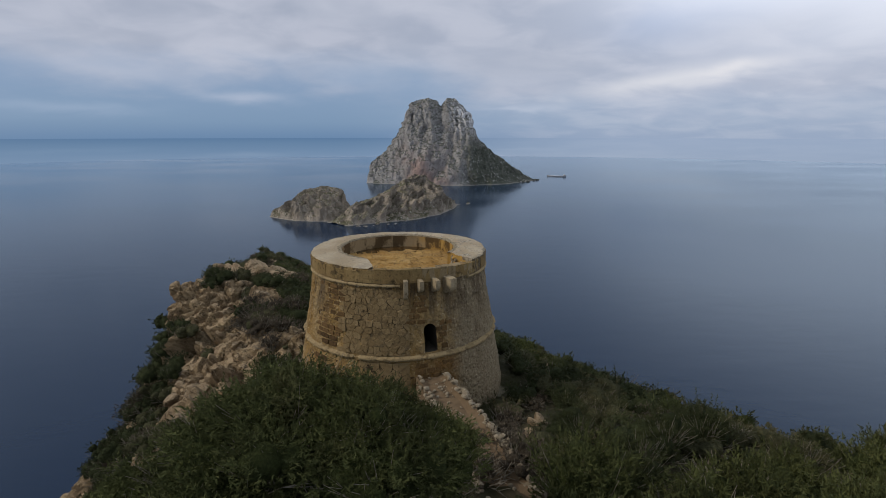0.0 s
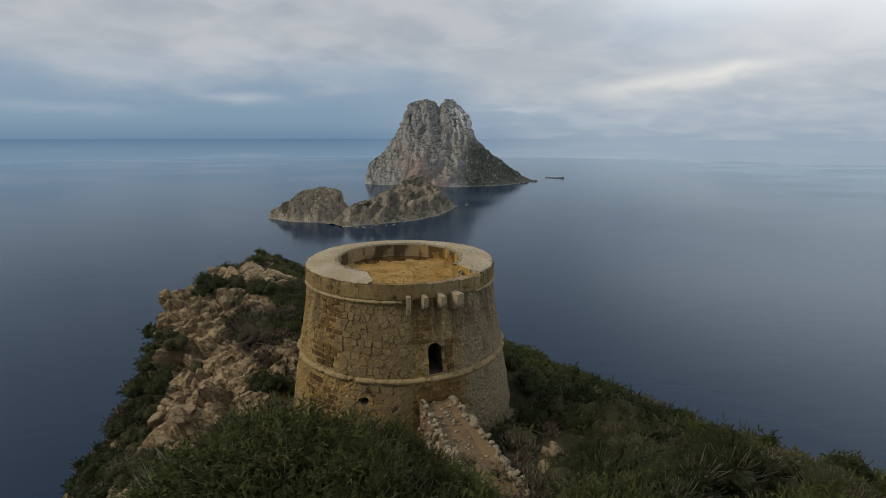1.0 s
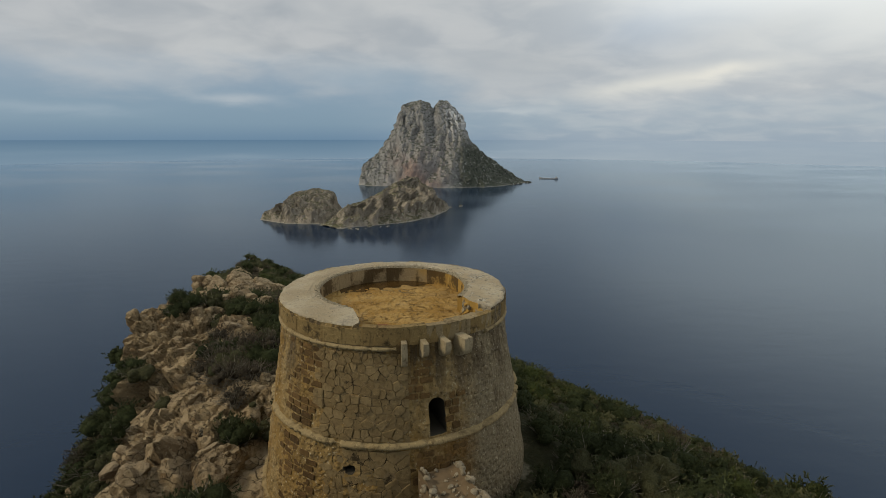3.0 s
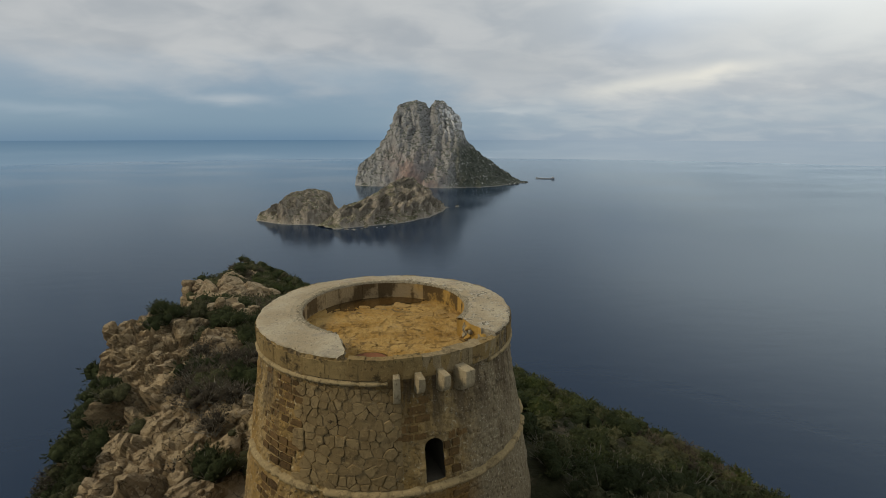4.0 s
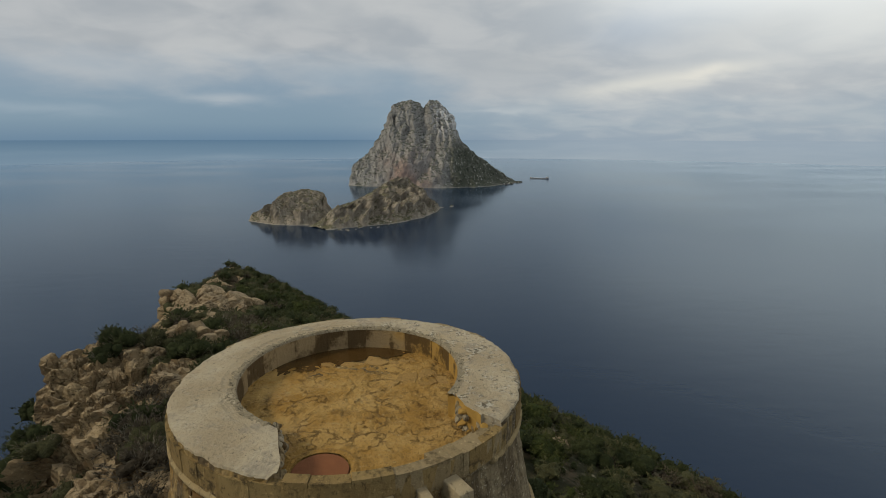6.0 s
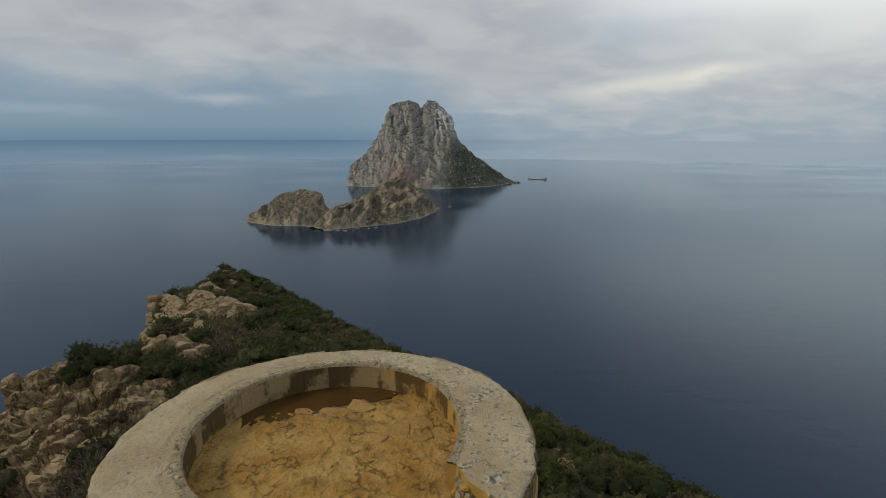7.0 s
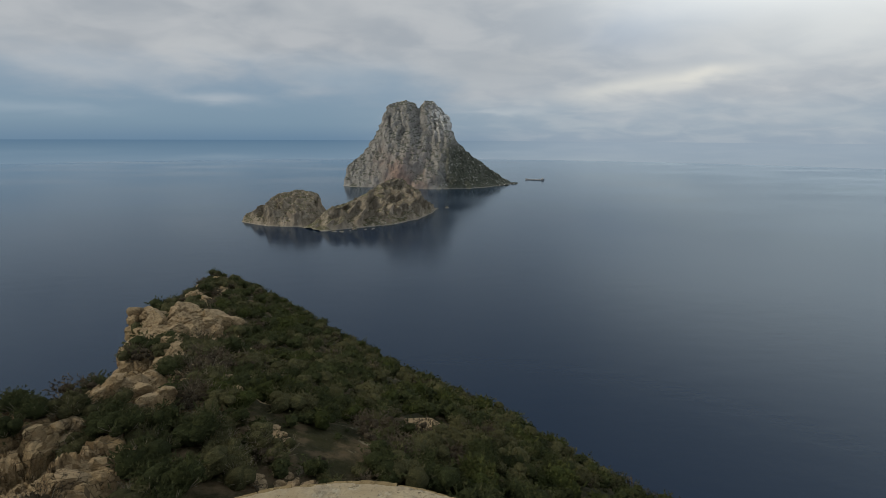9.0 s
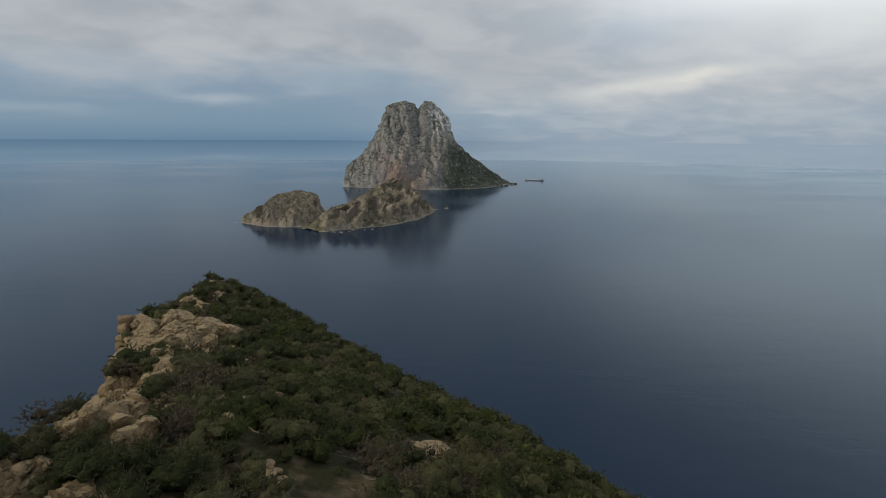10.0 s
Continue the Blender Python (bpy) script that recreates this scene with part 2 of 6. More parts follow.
def mat_sea():
    m, N = material("sea_water")
    p = place(N)
    swell = N.noise(N.scaled(p, 0.020, 0.045, 1), 1.0, 3, 0.5)
    chop = N.noise(N.scaled(p, 0.10, 0.20, 1), 1.0, 4, 0.55)
    slick = N.span(N.noise(N.scaled(p, 0.0011, 0.0028, 1), 1.0, 4, 0.55), 0.36, 0.68)
    h = N.math("ADD", N.math("MULTIPLY", swell, 0.9), N.math("MULTIPLY", chop, 0.30))
    rough = N.math("ADD", 0.12, N.math("MULTIPLY", slick, 0.10))
    c = N.mix(N.noise(N.scaled(p, 0.0016, 0.0016, 1), 1.0, 3), (0.007, 0.016, 0.041), (0.010, 0.022, 0.047))
    far = N.add("ShaderNodeVectorMath", {0: p}, operation="LENGTH").outputs["Value"]
    bump = N.add("ShaderNodeBump", {"Height": h, "Strength": N.span(far, 1400, 4600, 0.24, 0.06), "Distance": 1.0}).outputs[0]
    body = N.add("ShaderNodeBsdfDiffuse", {"Color": c, "Normal": bump}).outputs[0]
    shine = N.add("ShaderNodeBsdfGlossy", {"Color": (0.80, 0.915, 1.0, 1), "Roughness": rough, "Normal": bump}).outputs[0]
    grazing = N.add("ShaderNodeFresnel", {"IOR": 1.33, "Normal": bump}).outputs[0]
    both = N.add("ShaderNodeMixShader", {0: N.math("MULTIPLY", grazing, 0.97), 1: body, 2: shine}).outputs[0]
    N.add("ShaderNodeOutputMaterial", {0: both})
    return m


def mat_wall():
    """Old lime plaster over masonry, ochre to grey."""
    m, N = material("tower_masonry")
    p = place(N)
    big = N.noise(N.scaled(p, 1, 1, 0.55), 0.55, 5, 0.6)
    mid = N.noise(p, 2.4, 6, 0.65)
    peb = N.voronoi(p, 4.2)
    c = N.mix(N.span(big, 0.36, 0.64), (0.232, 0.143, 0.043), (0.282, 0.201, 0.088))
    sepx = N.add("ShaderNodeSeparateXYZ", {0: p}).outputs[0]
    # greyer plaster towards +x, also darkened to paint in the tower's shaded side
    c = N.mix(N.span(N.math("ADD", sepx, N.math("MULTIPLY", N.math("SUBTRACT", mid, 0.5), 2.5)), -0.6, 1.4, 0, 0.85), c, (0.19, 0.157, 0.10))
    c = N.mix(N.span(mid, 0.5, 0.72, 0, 0.7), c, (0.12, 0.085, 0.0422))
    c = N.mix(N.span(N.noise(N.scaled(p, 1.3, 1.3, 0.25), 0.9, 5), 0.56, 0.72, 0, 0.7), c, (0.085, 0.062, 0.0317))
    c = N.mix(N.span(N.noise(p, 7.0, 4, 0.6), 0.58, 0.68, 0, 0.7), c, (0.44, 0.38, 0.2464))
    c = N.mix(N.span(N.noise(p, 9.0, 4, 0.6), 0.58, 0.68, 0, 0.75), c, (0.075, 0.052, 0.0264))
    wz_ = N.add("ShaderNodeSeparateXYZ", {0: p}).outputs[2]
    wash = N.math("MULTIPLY", N.span(N.noise(N.scaled(p, 2.2, 2.2, 0.12), 1.0, 5, 0.6), 0.40, 0.62), N.span(wz_, 203.0, 206.2, 0.0, 0.95))
    c = N.mix(wash, c, (0.085, 0.062, 0.034))
    pebble = N.span(N.voronoi(N.add("ShaderNodeVectorMath", {0: p, 1: N.add("ShaderNodeTexNoise", {"Vector": p, "Scale": 3.0}).outputs["Color"]}, operation="ADD").outputs[0], 5.5), 0.16, 0.26, 1.0, 0.0)
    c = N.mix(N.math("MULTIPLY", pebble, N.span(sepx, -1.5, 1.0, 0.15, 0.8)), c, (0.37, 0.32, 0.235))
    wy_ = N.add("ShaderNodeSeparateXYZ", {0: p}).outputs[1]
    rust = N.math("MULTIPLY", N.math("MULTIPLY", N.span(sepx, -2.3, -0.9), N.span(sepx, 1.4, 0.4)), N.math("MULTIPLY", N.span(N.math("ADD", wz_, N.math("MULTIPLY", mid, 1.2)), 203.3, 202.5), N.span(wy_, 28.0, 26.5)))
    c = N.mix(N.math("MULTIPLY", rust, N.span(N.noise(p, 1.4, 5, 0.6), 0.35, 0.6, 0.35, 0.85)), c, (0.155, 0.083, 0.022))
    pit = N.math("MULTIPLY", N.span(N.voronoi(N.add("ShaderNodeVectorMath", {0: p, 1: N.add("ShaderNodeTexNoise", {"Vector": p, "Scale": 5.0}).outputs["Color"]}, operation="ADD").outputs[0], 6.5), 0.10, 0.22, 1.0, 0.0), N.span(N.noise(p, 1.3, 4), 0.42, 0.58))
    c = N.mix(N.math("MULTIPLY", pit, 0.8), c, (0.05, 0.037, 0.02))
    h = N.math("ADD", N.math("MULTIPLY", mid, 0.6), N.math("MULTIPLY", N.span(peb, 0.1, 0.6), -0.35))
    h = N.math("ADD", h, N.math("MULTIPLY", pit, -0.5))
    h = N.math("ADD", h, N.math("MULTIPLY", pebble, 0.3))
    h = N.math("ADD", h, N.math("MULTIPLY", N.noise(p, 14, 4), 0.25))
    finish(N, c, 0.93, h, 1.0, 0.16, 0.2)
    return m


def mat_stone(name, lo, hi, stain=(0.13, 0.095, 0.0484), amount=0.6, scale=1.0):
    m, N = material(name)
    p = place(N)
    r = object_random(N)
    c = N.mix(N.math("ADD", N.math("MULTIPLY", r, 0.6), N.math("MULTIPLY", N.noise(p, 1.7 * scale, 5), 0.4)), lo, hi)
    c = N.mix(N.span(N.noise(p, 2.9 * scale, 6, 0.65), 0.5, 0.7, 0, amount), c, stain)
    c = N.mix(N.span(N.noise(p, 10, 4, 0.6), 0.58, 0.70, 0, 0.6), c, tuple(min(1, v * 1.4) for v in hi))
    c = N.mix(N.span(N.noise(N.scaled(p, 1, 1, 0.5), 7, 5, 0.65), 0.56, 0.66, 0, 0.6), c, stain)
    h = N.math("ADD", N.noise(p, 5, 6, 0.65), N.math("MULTIPLY", N.noise(p, 24, 3), 0.3))
    finish(N, c, 0.93, h, 0.9, 0.08, 0.2)
    return m


def mat_terrace():
    m, N = material("terrace_lime")
    p = place(N)
    c = N.mix(N.span(N.noise(p, 0.9, 5, 0.6), 0.35, 0.65), (0.285, 0.160, 0.034), (0.39, 0.247, 0.076))
    c = N.mix(N.span(N.noise(p, 2.4, 6, 0.65), 0.52, 0.68, 0, 0.6), c, (0.13, 0.074, 0.020))
    c = N.mix(N.span(N.noise(p, 5.5, 5), 0.58, 0.72, 0, 0.5), c, (0.40, 0.2991, 0.1267))
    h = N.math("ADD", N.noise(p, 3, 6, 0.65), N.math("MULTIPLY", N.noise(p, 14, 4), 0.25))
    damp = N.span(N.noise(p, 0.5, 3), 0.55, 0.7)
    c = N.mix(N.span(N.noise(p, 8.0, 5, 0.65), 0.57, 0.66, 0, 0.4), c, (0.11, 0.0618, 0.0176))
    bent = N.add("ShaderNodeVectorMath", {0: p, 1: N.add("ShaderNodeTexNoise", {"Vector": p, "Scale": 1.9, "Detail": 5.0, "Roughness": 0.65}).outputs["Color"]}, operation="ADD").outputs[0]
    gap = N.math("MULTIPLY", N.span(N.voronoi(bent, 1.25, "DISTANCE_TO_EDGE"), 0.0, 0.04, 1.0, 0.0), N.span(N.noise(p, 0.75, 3), 0.48, 0.60))
    c = N.mix(N.math("MULTIPLY", gap, 0.35), c, (0.07, 0.038, 0.010))
    h = N.math("SUBTRACT", h, N.math("MULTIPLY", gap, 0.6))
    finish(N, c, N.math("SUBTRACT", 0.9, N.math("MULTIPLY", damp, 0.3)), h, 1.0, 0.20, 0.3)
    return m


def mat_leaf(name, dark, light):
    m, N = material(name)
    r = N.add("ShaderNodeNewGeometry").outputs["Random Per Island"]
    o = object_random(N)
    p = place(N)
    grain = N.math("MULTIPLY", N.span(N.noise(p, 2.6, 4, 0.7), 0.32, 0.68), 0.55)
    c = N.mix(N.math("ADD", N.math("ADD", N.math("MULTIPLY", r, 0.22), grain), N.math("MULTIPLY", o, 0.30), clamp=True), dark, light)
    patch = N.span(N.noise(p, 0.42, 3, 0.6), 0.36, 0.64)
    c = N.mix(N.math("MULTIPLY", N.math("SUBTRACT", 1.0, patch), 0.6), c, tuple(v * 0.8 for v in dark))
    c = N.mix(N.span(N.noise(p, 0.23, 4, 0.6), 0.55, 0.66, 0, 0.35), c, tuple(v * 1.1 for v in light))
    c = N.mix(N.span(N.noise(p, 0.8, 4, 0.6), 0.54, 0.68, 0, 0.5), c, tuple(0.5 * (a + b) for a, b in zip(light, (0.085, 0.062, 0.035))))
    finish(N, c, 0.85, None, spec=0.08)
    return m


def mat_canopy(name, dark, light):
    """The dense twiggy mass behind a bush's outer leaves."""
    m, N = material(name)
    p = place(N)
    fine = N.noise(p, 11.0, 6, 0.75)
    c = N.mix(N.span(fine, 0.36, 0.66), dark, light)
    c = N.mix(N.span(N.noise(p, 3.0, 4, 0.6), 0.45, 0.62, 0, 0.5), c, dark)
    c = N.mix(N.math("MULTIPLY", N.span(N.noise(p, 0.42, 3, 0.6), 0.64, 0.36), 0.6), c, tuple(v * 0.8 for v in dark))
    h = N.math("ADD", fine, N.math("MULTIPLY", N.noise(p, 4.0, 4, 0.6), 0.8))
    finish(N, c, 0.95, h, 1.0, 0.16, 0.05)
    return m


def mat_plain(name, lo, hi, scale=6.0, rough=0.9, bump=0.5):
    m, N = material(name)
    p = place(N)
    finish(N, N.mix(N.noise(p, scale, 5, 0.6), lo, hi), rough, N.noise(p, scale * 2.5, 4), bump, 0.03, 0.25)
    return m


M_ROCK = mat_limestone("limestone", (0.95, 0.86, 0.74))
M_GROUND = mat_ground()
M_FAR_CLIFF = mat_island("far_cliff", True)
M_ISLET = mat_island("islet_cliff", False)
M_SEA = mat_sea()
M_WALL = mat_wall()
M_RUBBLE = mat_stone("rubble_stone", (0.145, 0.100, 0.043), (0.245, 0.178, 0.086), (0.085, 0.058, 0.026), 0.55)
M_ASHLAR = mat_stone("ashlar_stone", (0.040, 0.024, 0.009), (0.17, 0.100, 0.036), (0.030, 0.019, 0.008), 0.5)
M_CORBEL = mat_stone("corbel_stone", (0.24, 0.19, 0.11), (0.34, 0.28, 0.175), (0.11, 0.082, 0.044), 0.5, 0.9)
M_CAP = mat_stone("parapet_mortar", (0.195, 0.146, 0.074), (0.285, 0.222, 0.124), (0.085, 0.062, 0.031), 0.85, 0.8)
M_RIM, N = material("rim_plaster")
p = place(N)
rim_c = N.mix(N.span(N.noise(p, 0.55, 4, 0.55), 0.36, 0.64), (0.345, 0.28, 0.178), (0.44, 0.375, 0.258))
rim_c = N.mix(N.span(N.noise(p, 2.2, 6, 0.65), 0.55, 0.72, 0, 0.5), rim_c, (0.25, 0.205, 0.14))
rim_c = N.mix(N.span(N.noise(p, 4.5, 5, 0.7), 0.63, 0.69, 0, 0.75), rim_c, (0.10, 0.082, 0.055))
rim_c = N.mix(N.span(N.voronoi(N.add("ShaderNodeVectorMath", {0: p, 1: N.add("ShaderNodeTexNoise", {"Vector": p, "Scale": 1.6, "Detail": 4.0}).outputs["Color"]}, operation="ADD").outputs[0], 0.42, "DISTANCE_TO_EDGE"), 0.0, 0.008, 0.2, 0.0), rim_c, (0.08, 0.06, 0.04))
rim_c = N.mix(N.span(N.noise(p, 9.0, 5, 0.7), 0.60, 0.67, 0, 0.65), rim_c, (0.12, 0.098, 0.066))
rim_c = N.mix(N.span(N.noise(p, 1.1, 5, 0.6), 0.54, 0.66, 0, 0.5), rim_c, (0.215, 0.19, 0.15))
rx_ = N.add("ShaderNodeSeparateXYZ", {0: p}).outputs[0]
lichen = N.math("MULTIPLY", N.span(N.noise(p, 1.7, 8, 0.78), 0.48, 0.62), N.span(N.math("ADD", rx_, N.math("MULTIPLY", N.noise(p, 0.5, 3), 5)), -2.5, 2.6, 0.25, 0.85))
rim_c = N.mix(lichen, rim_c, N.mix(N.span(N.noise(p, 7, 4, 0.6), 0.45, 0.55), (0.075, 0.066, 0.048), (0.46, 0.435, 0.355)))
finish(N, rim_c, 0.9, N.math("ADD", N.noise(p, 3, 6, 0.65), N.math("MULTIPLY", N.noise(p, 11, 5, 0.7), 0.6)), 1.0, 0.13, 0.2)
M_LIP = mat_stone("rim_rubble", (0.19, 0.158, 0.10), (0.36, 0.31, 0.215), (0.050, 0.041, 0.025), 0.95, 2.5)
M_INNER, N = material("parapet_inner_stone")
p = place(N)
stone_c = N.mix(N.math("ADD", N.math("MULTIPLY", object_random(N), 0.5), N.math("MULTIPLY", N.noise(p, 1.2, 5), 0.5)), (0.21, 0.155, 0.085), (0.34, 0.265, 0.155))
# ochre stones towards +x, with the light on that side put into the colour
lit_gold = N.span(N.math("ADD", N.add("ShaderNodeSeparateXYZ", {0: p}).outputs[0], N.math("MULTIPLY", N.math("SUBTRACT", N.noise(p, 0.9, 4), 0.5), 4)), -2.6, -0.2, 0.1, 0.95)
stone_c = N.mix(lit_gold, stone_c, N.mix(N.noise(N.scaled(p, 2, 2, 0.5), 1.5, 5), (0.24, 0.132, 0.022), (0.45, 0.29, 0.078)))
stone_c = N.mix(N.span(N.math("ADD", N.noise(N.scaled(p, 1, 1, 0.8), 0.95, 5, 0.6), N.math("MULTIPLY", object_random(N), 0.16)), 0.55, 0.66, 0, 0.9), stone_c, (0.065, 0.040, 0.015))
finish(N, stone_c, 0.9, N.math("ADD", N.noise(p, 5, 6, 0.65), N.math("MULTIPLY", N.noise(p, 20, 3), 0.3)), 0.9, 0.07, 0.2)
M_TERRACE = mat_terrace()
M_SLAB = mat_stone("floor_slab_stone", (0.25, 0.150, 0.044), (0.33, 0.215, 0.08), (0.14, 0.082, 0.025), 0.5)
M_LOOSE = mat_stone("dry_stone", (0.17, 0.14, 0.092), (0.31, 0.265, 0.185), (0.11, 0.085, 0.05), 0.5)
M_EARTH = mat_plain("path_earth", (0.09, 0.062, 0.034), (0.185, 0.132, 0.075), 3.0, 0.95, 0.8)
M_CLAY = mat_plain("red_clay", (0.125, 0.047, 0.018), (0.205, 0.080, 0.031), 3.5, 0.85)
M_PARAPET = mat_stone("parapet_stone", (0.165, 0.108, 0.040), (0.255, 0.182, 0.076), (0.042, 0.030, 0.013), 0.95, 0.8)
M_MORTAR, N = material("old_earth_mortar")
p = place(N)
bed_c = N.mix(N.noise(p, 3.0, 5, 0.6), (0.15, 0.108, 0.052), (0.25, 0.188, 0.10))
bed_c = N.mix(N.span(N.noise(p, 1.7, 5, 0.7), 0.46, 0.58, 0, 0.9), bed_c, (0.02, 0.014, 0.007))
finish(N, bed_c, 0.95, N.noise(p, 8, 5, 0.7), 0.9, 0.05, 0.15)
M_CORDON = mat_stone("moulding_stone", (0.22, 0.155, 0.068), (0.31, 0.24, 0.125), (0.10, 0.07, 0.0334), 0.85)
# near-black colour stands in for the shade inside the doorway and hole
M_RECESS_SHADE = mat_plain("recess_shade", (0.03, 0.026, 0.0176), (0.06, 0.05, 0.0352))
M_TWIG = mat_plain("dry_twig", (0.09, 0.076, 0.054), (0.28, 0.25, 0.19), 5)
M_JUNIPER = mat_leaf("juniper_leaf", (0.0283, 0.0347, 0.0154), (0.0745, 0.0849, 0.0347))
M_PINE = mat_leaf("pine_needles", (0.032, 0.038, 0.014), (0.095, 0.106, 0.035))
M_ROSEMARY = mat_leaf("rosemary_leaf", (0.0420, 0.0420, 0.0198), (0.1235, 0.1186, 0.0581))
M_DRY = mat_leaf("dry_shrub_leaf", (0.0468, 0.0378, 0.0261), (0.1350, 0.1125, 0.0792))
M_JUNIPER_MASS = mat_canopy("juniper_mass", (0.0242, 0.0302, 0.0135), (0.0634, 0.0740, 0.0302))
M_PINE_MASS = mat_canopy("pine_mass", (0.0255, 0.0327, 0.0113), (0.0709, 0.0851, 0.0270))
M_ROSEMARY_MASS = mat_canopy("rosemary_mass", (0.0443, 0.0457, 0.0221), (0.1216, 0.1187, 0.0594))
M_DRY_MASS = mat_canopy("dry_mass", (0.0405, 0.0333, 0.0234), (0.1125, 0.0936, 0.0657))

# ---------------------------------------------------------------- mesh helpers


def mesh_of(name, verts, faces, mat, smooth=False):
    me = bpy.data.meshes.new(name)
    me.from_pydata([tuple(v) for v in verts], [], [tuple(f) for f in faces])
    me.materials.append(mat)
    if smooth:
        me.polygons.foreach_set("use_smooth", [True] * len(me.polygons))
    me.update()
    return me


def bm_mesh(name, bm, mat, smooth=False):
    me = bpy.data.meshes.new(name)
    bmesh.ops.recalc_face_normals(bm, faces=bm.faces)
    bm.to_mesh(me)
    bm.free()
    me.materials.append(mat)
    if smooth:
        me.polygons.foreach_set("use_smooth", [True] * len(me.polygons))
    return me


def part(name, me, parent, m=None, label=""):
    ob = new(name, me)
    ob.parent = parent
    if m is not None:
        ob.matrix_basis = m
    if label:
        ob["label"] = label
    return ob


def fbm(x, y, z=0.0, octaves=5, h=0.9):
    return noise.fractal(Vector((x, y, z)), h, 2.1, octaves)


def ridged(x, y, z=0.0, octaves=5):
    return noise.ridged_multi_fractal(Vector((x, y, z)), 0.9, 2.1, octaves, 1.0, 2.0)


def grid_mesh(name, X, Y, Z, mat, smooth=False):
    """A sheet from arrays of the same shape (rows, columns)."""
    r, c = X.shape
    me = bpy.data.meshes.new(name)
    verts = np.stack([X, Y, Z], -1).reshape(-1, 3)
    i = np.arange(r * c).reshape(r, c)
    f = np.stack([i[:-1, :-1], i[:-1, 1:], i[1:, 1:], i[1:, :-1]], -1).reshape(-1, 4)
    me.from_pydata(verts.tolist(), [], f.tolist())
    me.materials.append(mat)
    me.polygons.foreach_set("use_smooth", [smooth] * len(me.polygons))
    me.update()
    return me


# ---------------------------------------------------------------- sea
bm = bmesh.new()
rim = [bm.verts.new((4900 * math.cos(a), 4900 * math.sin(a), 0)) for a in np.linspace(0, 2 * math.pi, 257)[:-1]]
bm.faces.new(rim)
tagged(new("water", bm_mesh("water", bm, M_SEA)), "calm dark blue sea with faint ripples reaching the horizon", "sea", kind="structure")

# ---------------------------------------------------------------- headland
# stations along the ridge, each y, x, z
CLIFF_EDGE = np.array([
    (-120, -40, 200), (-40, -26, 200), (0, -19, 197.5), (15, -17.5, 197), (25, -18.8, 195.4), (32, -20.8, 194.9), (37, -23.8, 194.8), (42, -25.6, 195.2),
    (48, -28.6, 197.2), (52, -30.6, 198.0), (62, -30.6, 195.7), (70, -31.3, 191.8), (90, -42.8, 184.8), (105, -51, 181.6), (118, -58.6, 180.5), (150, -66.4, 170.7),
    (200, -87.2, 157.8), (216, -88.6, 147.6), (240, -94, 108), (300, -100, 18), (340, -105, -30)])
CREST = np.array([
    (-120, 0, 208), (-40, -3, 205), (0, -3, 202), (15, -2, 201.2), (25, -4, 200.2), (32, -8, 199.5), (37, -12, 199.3), (42, -16, 198.4), (52, -25, 197.9),
    (62, -26, 196.6), (70, -26, 192.6), (90, -35, 186), (105, -43, 181.6), (118, -50, 179.5), (150, -60, 173.1), (200, -76, 164.8), (216, -82, 153.1),
    (240, -86, 112), (300, -90, 20), (340, -92, -30)])
BROW = np.array([
    (-120, 80, 188), (-40, 65, 188), (0, 52, 188.5), (15, 48.1, 190.8), (25, 43.6, 190.6), (32, 39.3, 187), (37, 34.8, 184.5), (42, 30.9, 182.6), (52, 29.7, 181),
    (62, 28.3, 177.6), (70, 24.2, 175.8), (90, 18.1, 169.6), (105, 11, 166.2), (118, 3.7, 161.6), (150, -10.8, 153.5), (200, -56.7, 154.6), (216, -70.1, 148.3),
    (240, -78, 106), (300, -80, 16), (340, -80, -30)])
RY = np.linspace(-120, 340, 1500)
RV = [np.interp(RY, line[:, 0], line[:, k]) for line in (CLIFF_EDGE, CREST, BROW) for k in (1, 2)]


def ground_z(x, y):
    """The headland's plain form, without its roughness."""
    xl, zl, xm, zm, xr, zr = (np.interp(y, RY, v) for v in RV)
    if x < xl:
        d = xl - x
        return zl - (float(np.interp(y, (28, 40, 48, 54), (1.45, 1.75, 2.3, 2.7))) * min(d, 4) + 1.35 * min(max(0, d - 4), 14) + 2.2 * max(0, d - 18))
    if x < xm:
        s = (x - xl) / (xm - xl)
        return zl + (zm - zl) * (1 - (1 - s) ** 1.7)
    if x < xr:
        s = (x - xm) / (xr - xm)
        return zm + (zr - zm) * s ** 1.3
    d = x - xr
    return zr - (0.8 * min(d, 15) + 1.25 * max(0, d - 15))


def rockiness(x, y):
    """How bare the rock is: most along the cliff's edge."""
    xl, xm = np.interp(y, RY, RV[0]), np.interp(y, RY, RV[2])
    e = (x - xl) / max(1.0, xm - xl)
    fall = 0.46 if y < 35 else 0.30 if 55 < y < 70 else 0.42 if 70 < y < 80 or 90 < y < 122 else 0.62
    ledge = max(min(1.0, 1.35 - math.hypot(x - a, y - b) / size) for a, b, size in ((-22.5, 49.0, 5.5), (-24.0, 60.5, 5.0), (-20.5, 58.0, 3.5)))
    return max(ledge, max(0.0, min(1.0, 1.25 - abs(e - 0.1) * fall if e > 0.1 else 1.0)) * min(1, max(0, (y - 8) / 14)) * (min(1, max(0, (-5 - x) / 4)) if y < 40 else 1))


def base_z(x, y):
    z = ground_z(x, y) + 0.55 * fbm(x * 0.09, y * 0.09, 3.0, 4)
    dt = math.hypot(x + 2.95, y - 30.85)
    if dt < 11:
        k = min(1, max(0, (dt - 8.2) / 2.8))
        z = k * z + (1 - k) * (197.9 + 0.08 * (x + 2.95) + 0.10 * (y - 30.85) * (1 if y < 30.85 else -1))
    return z


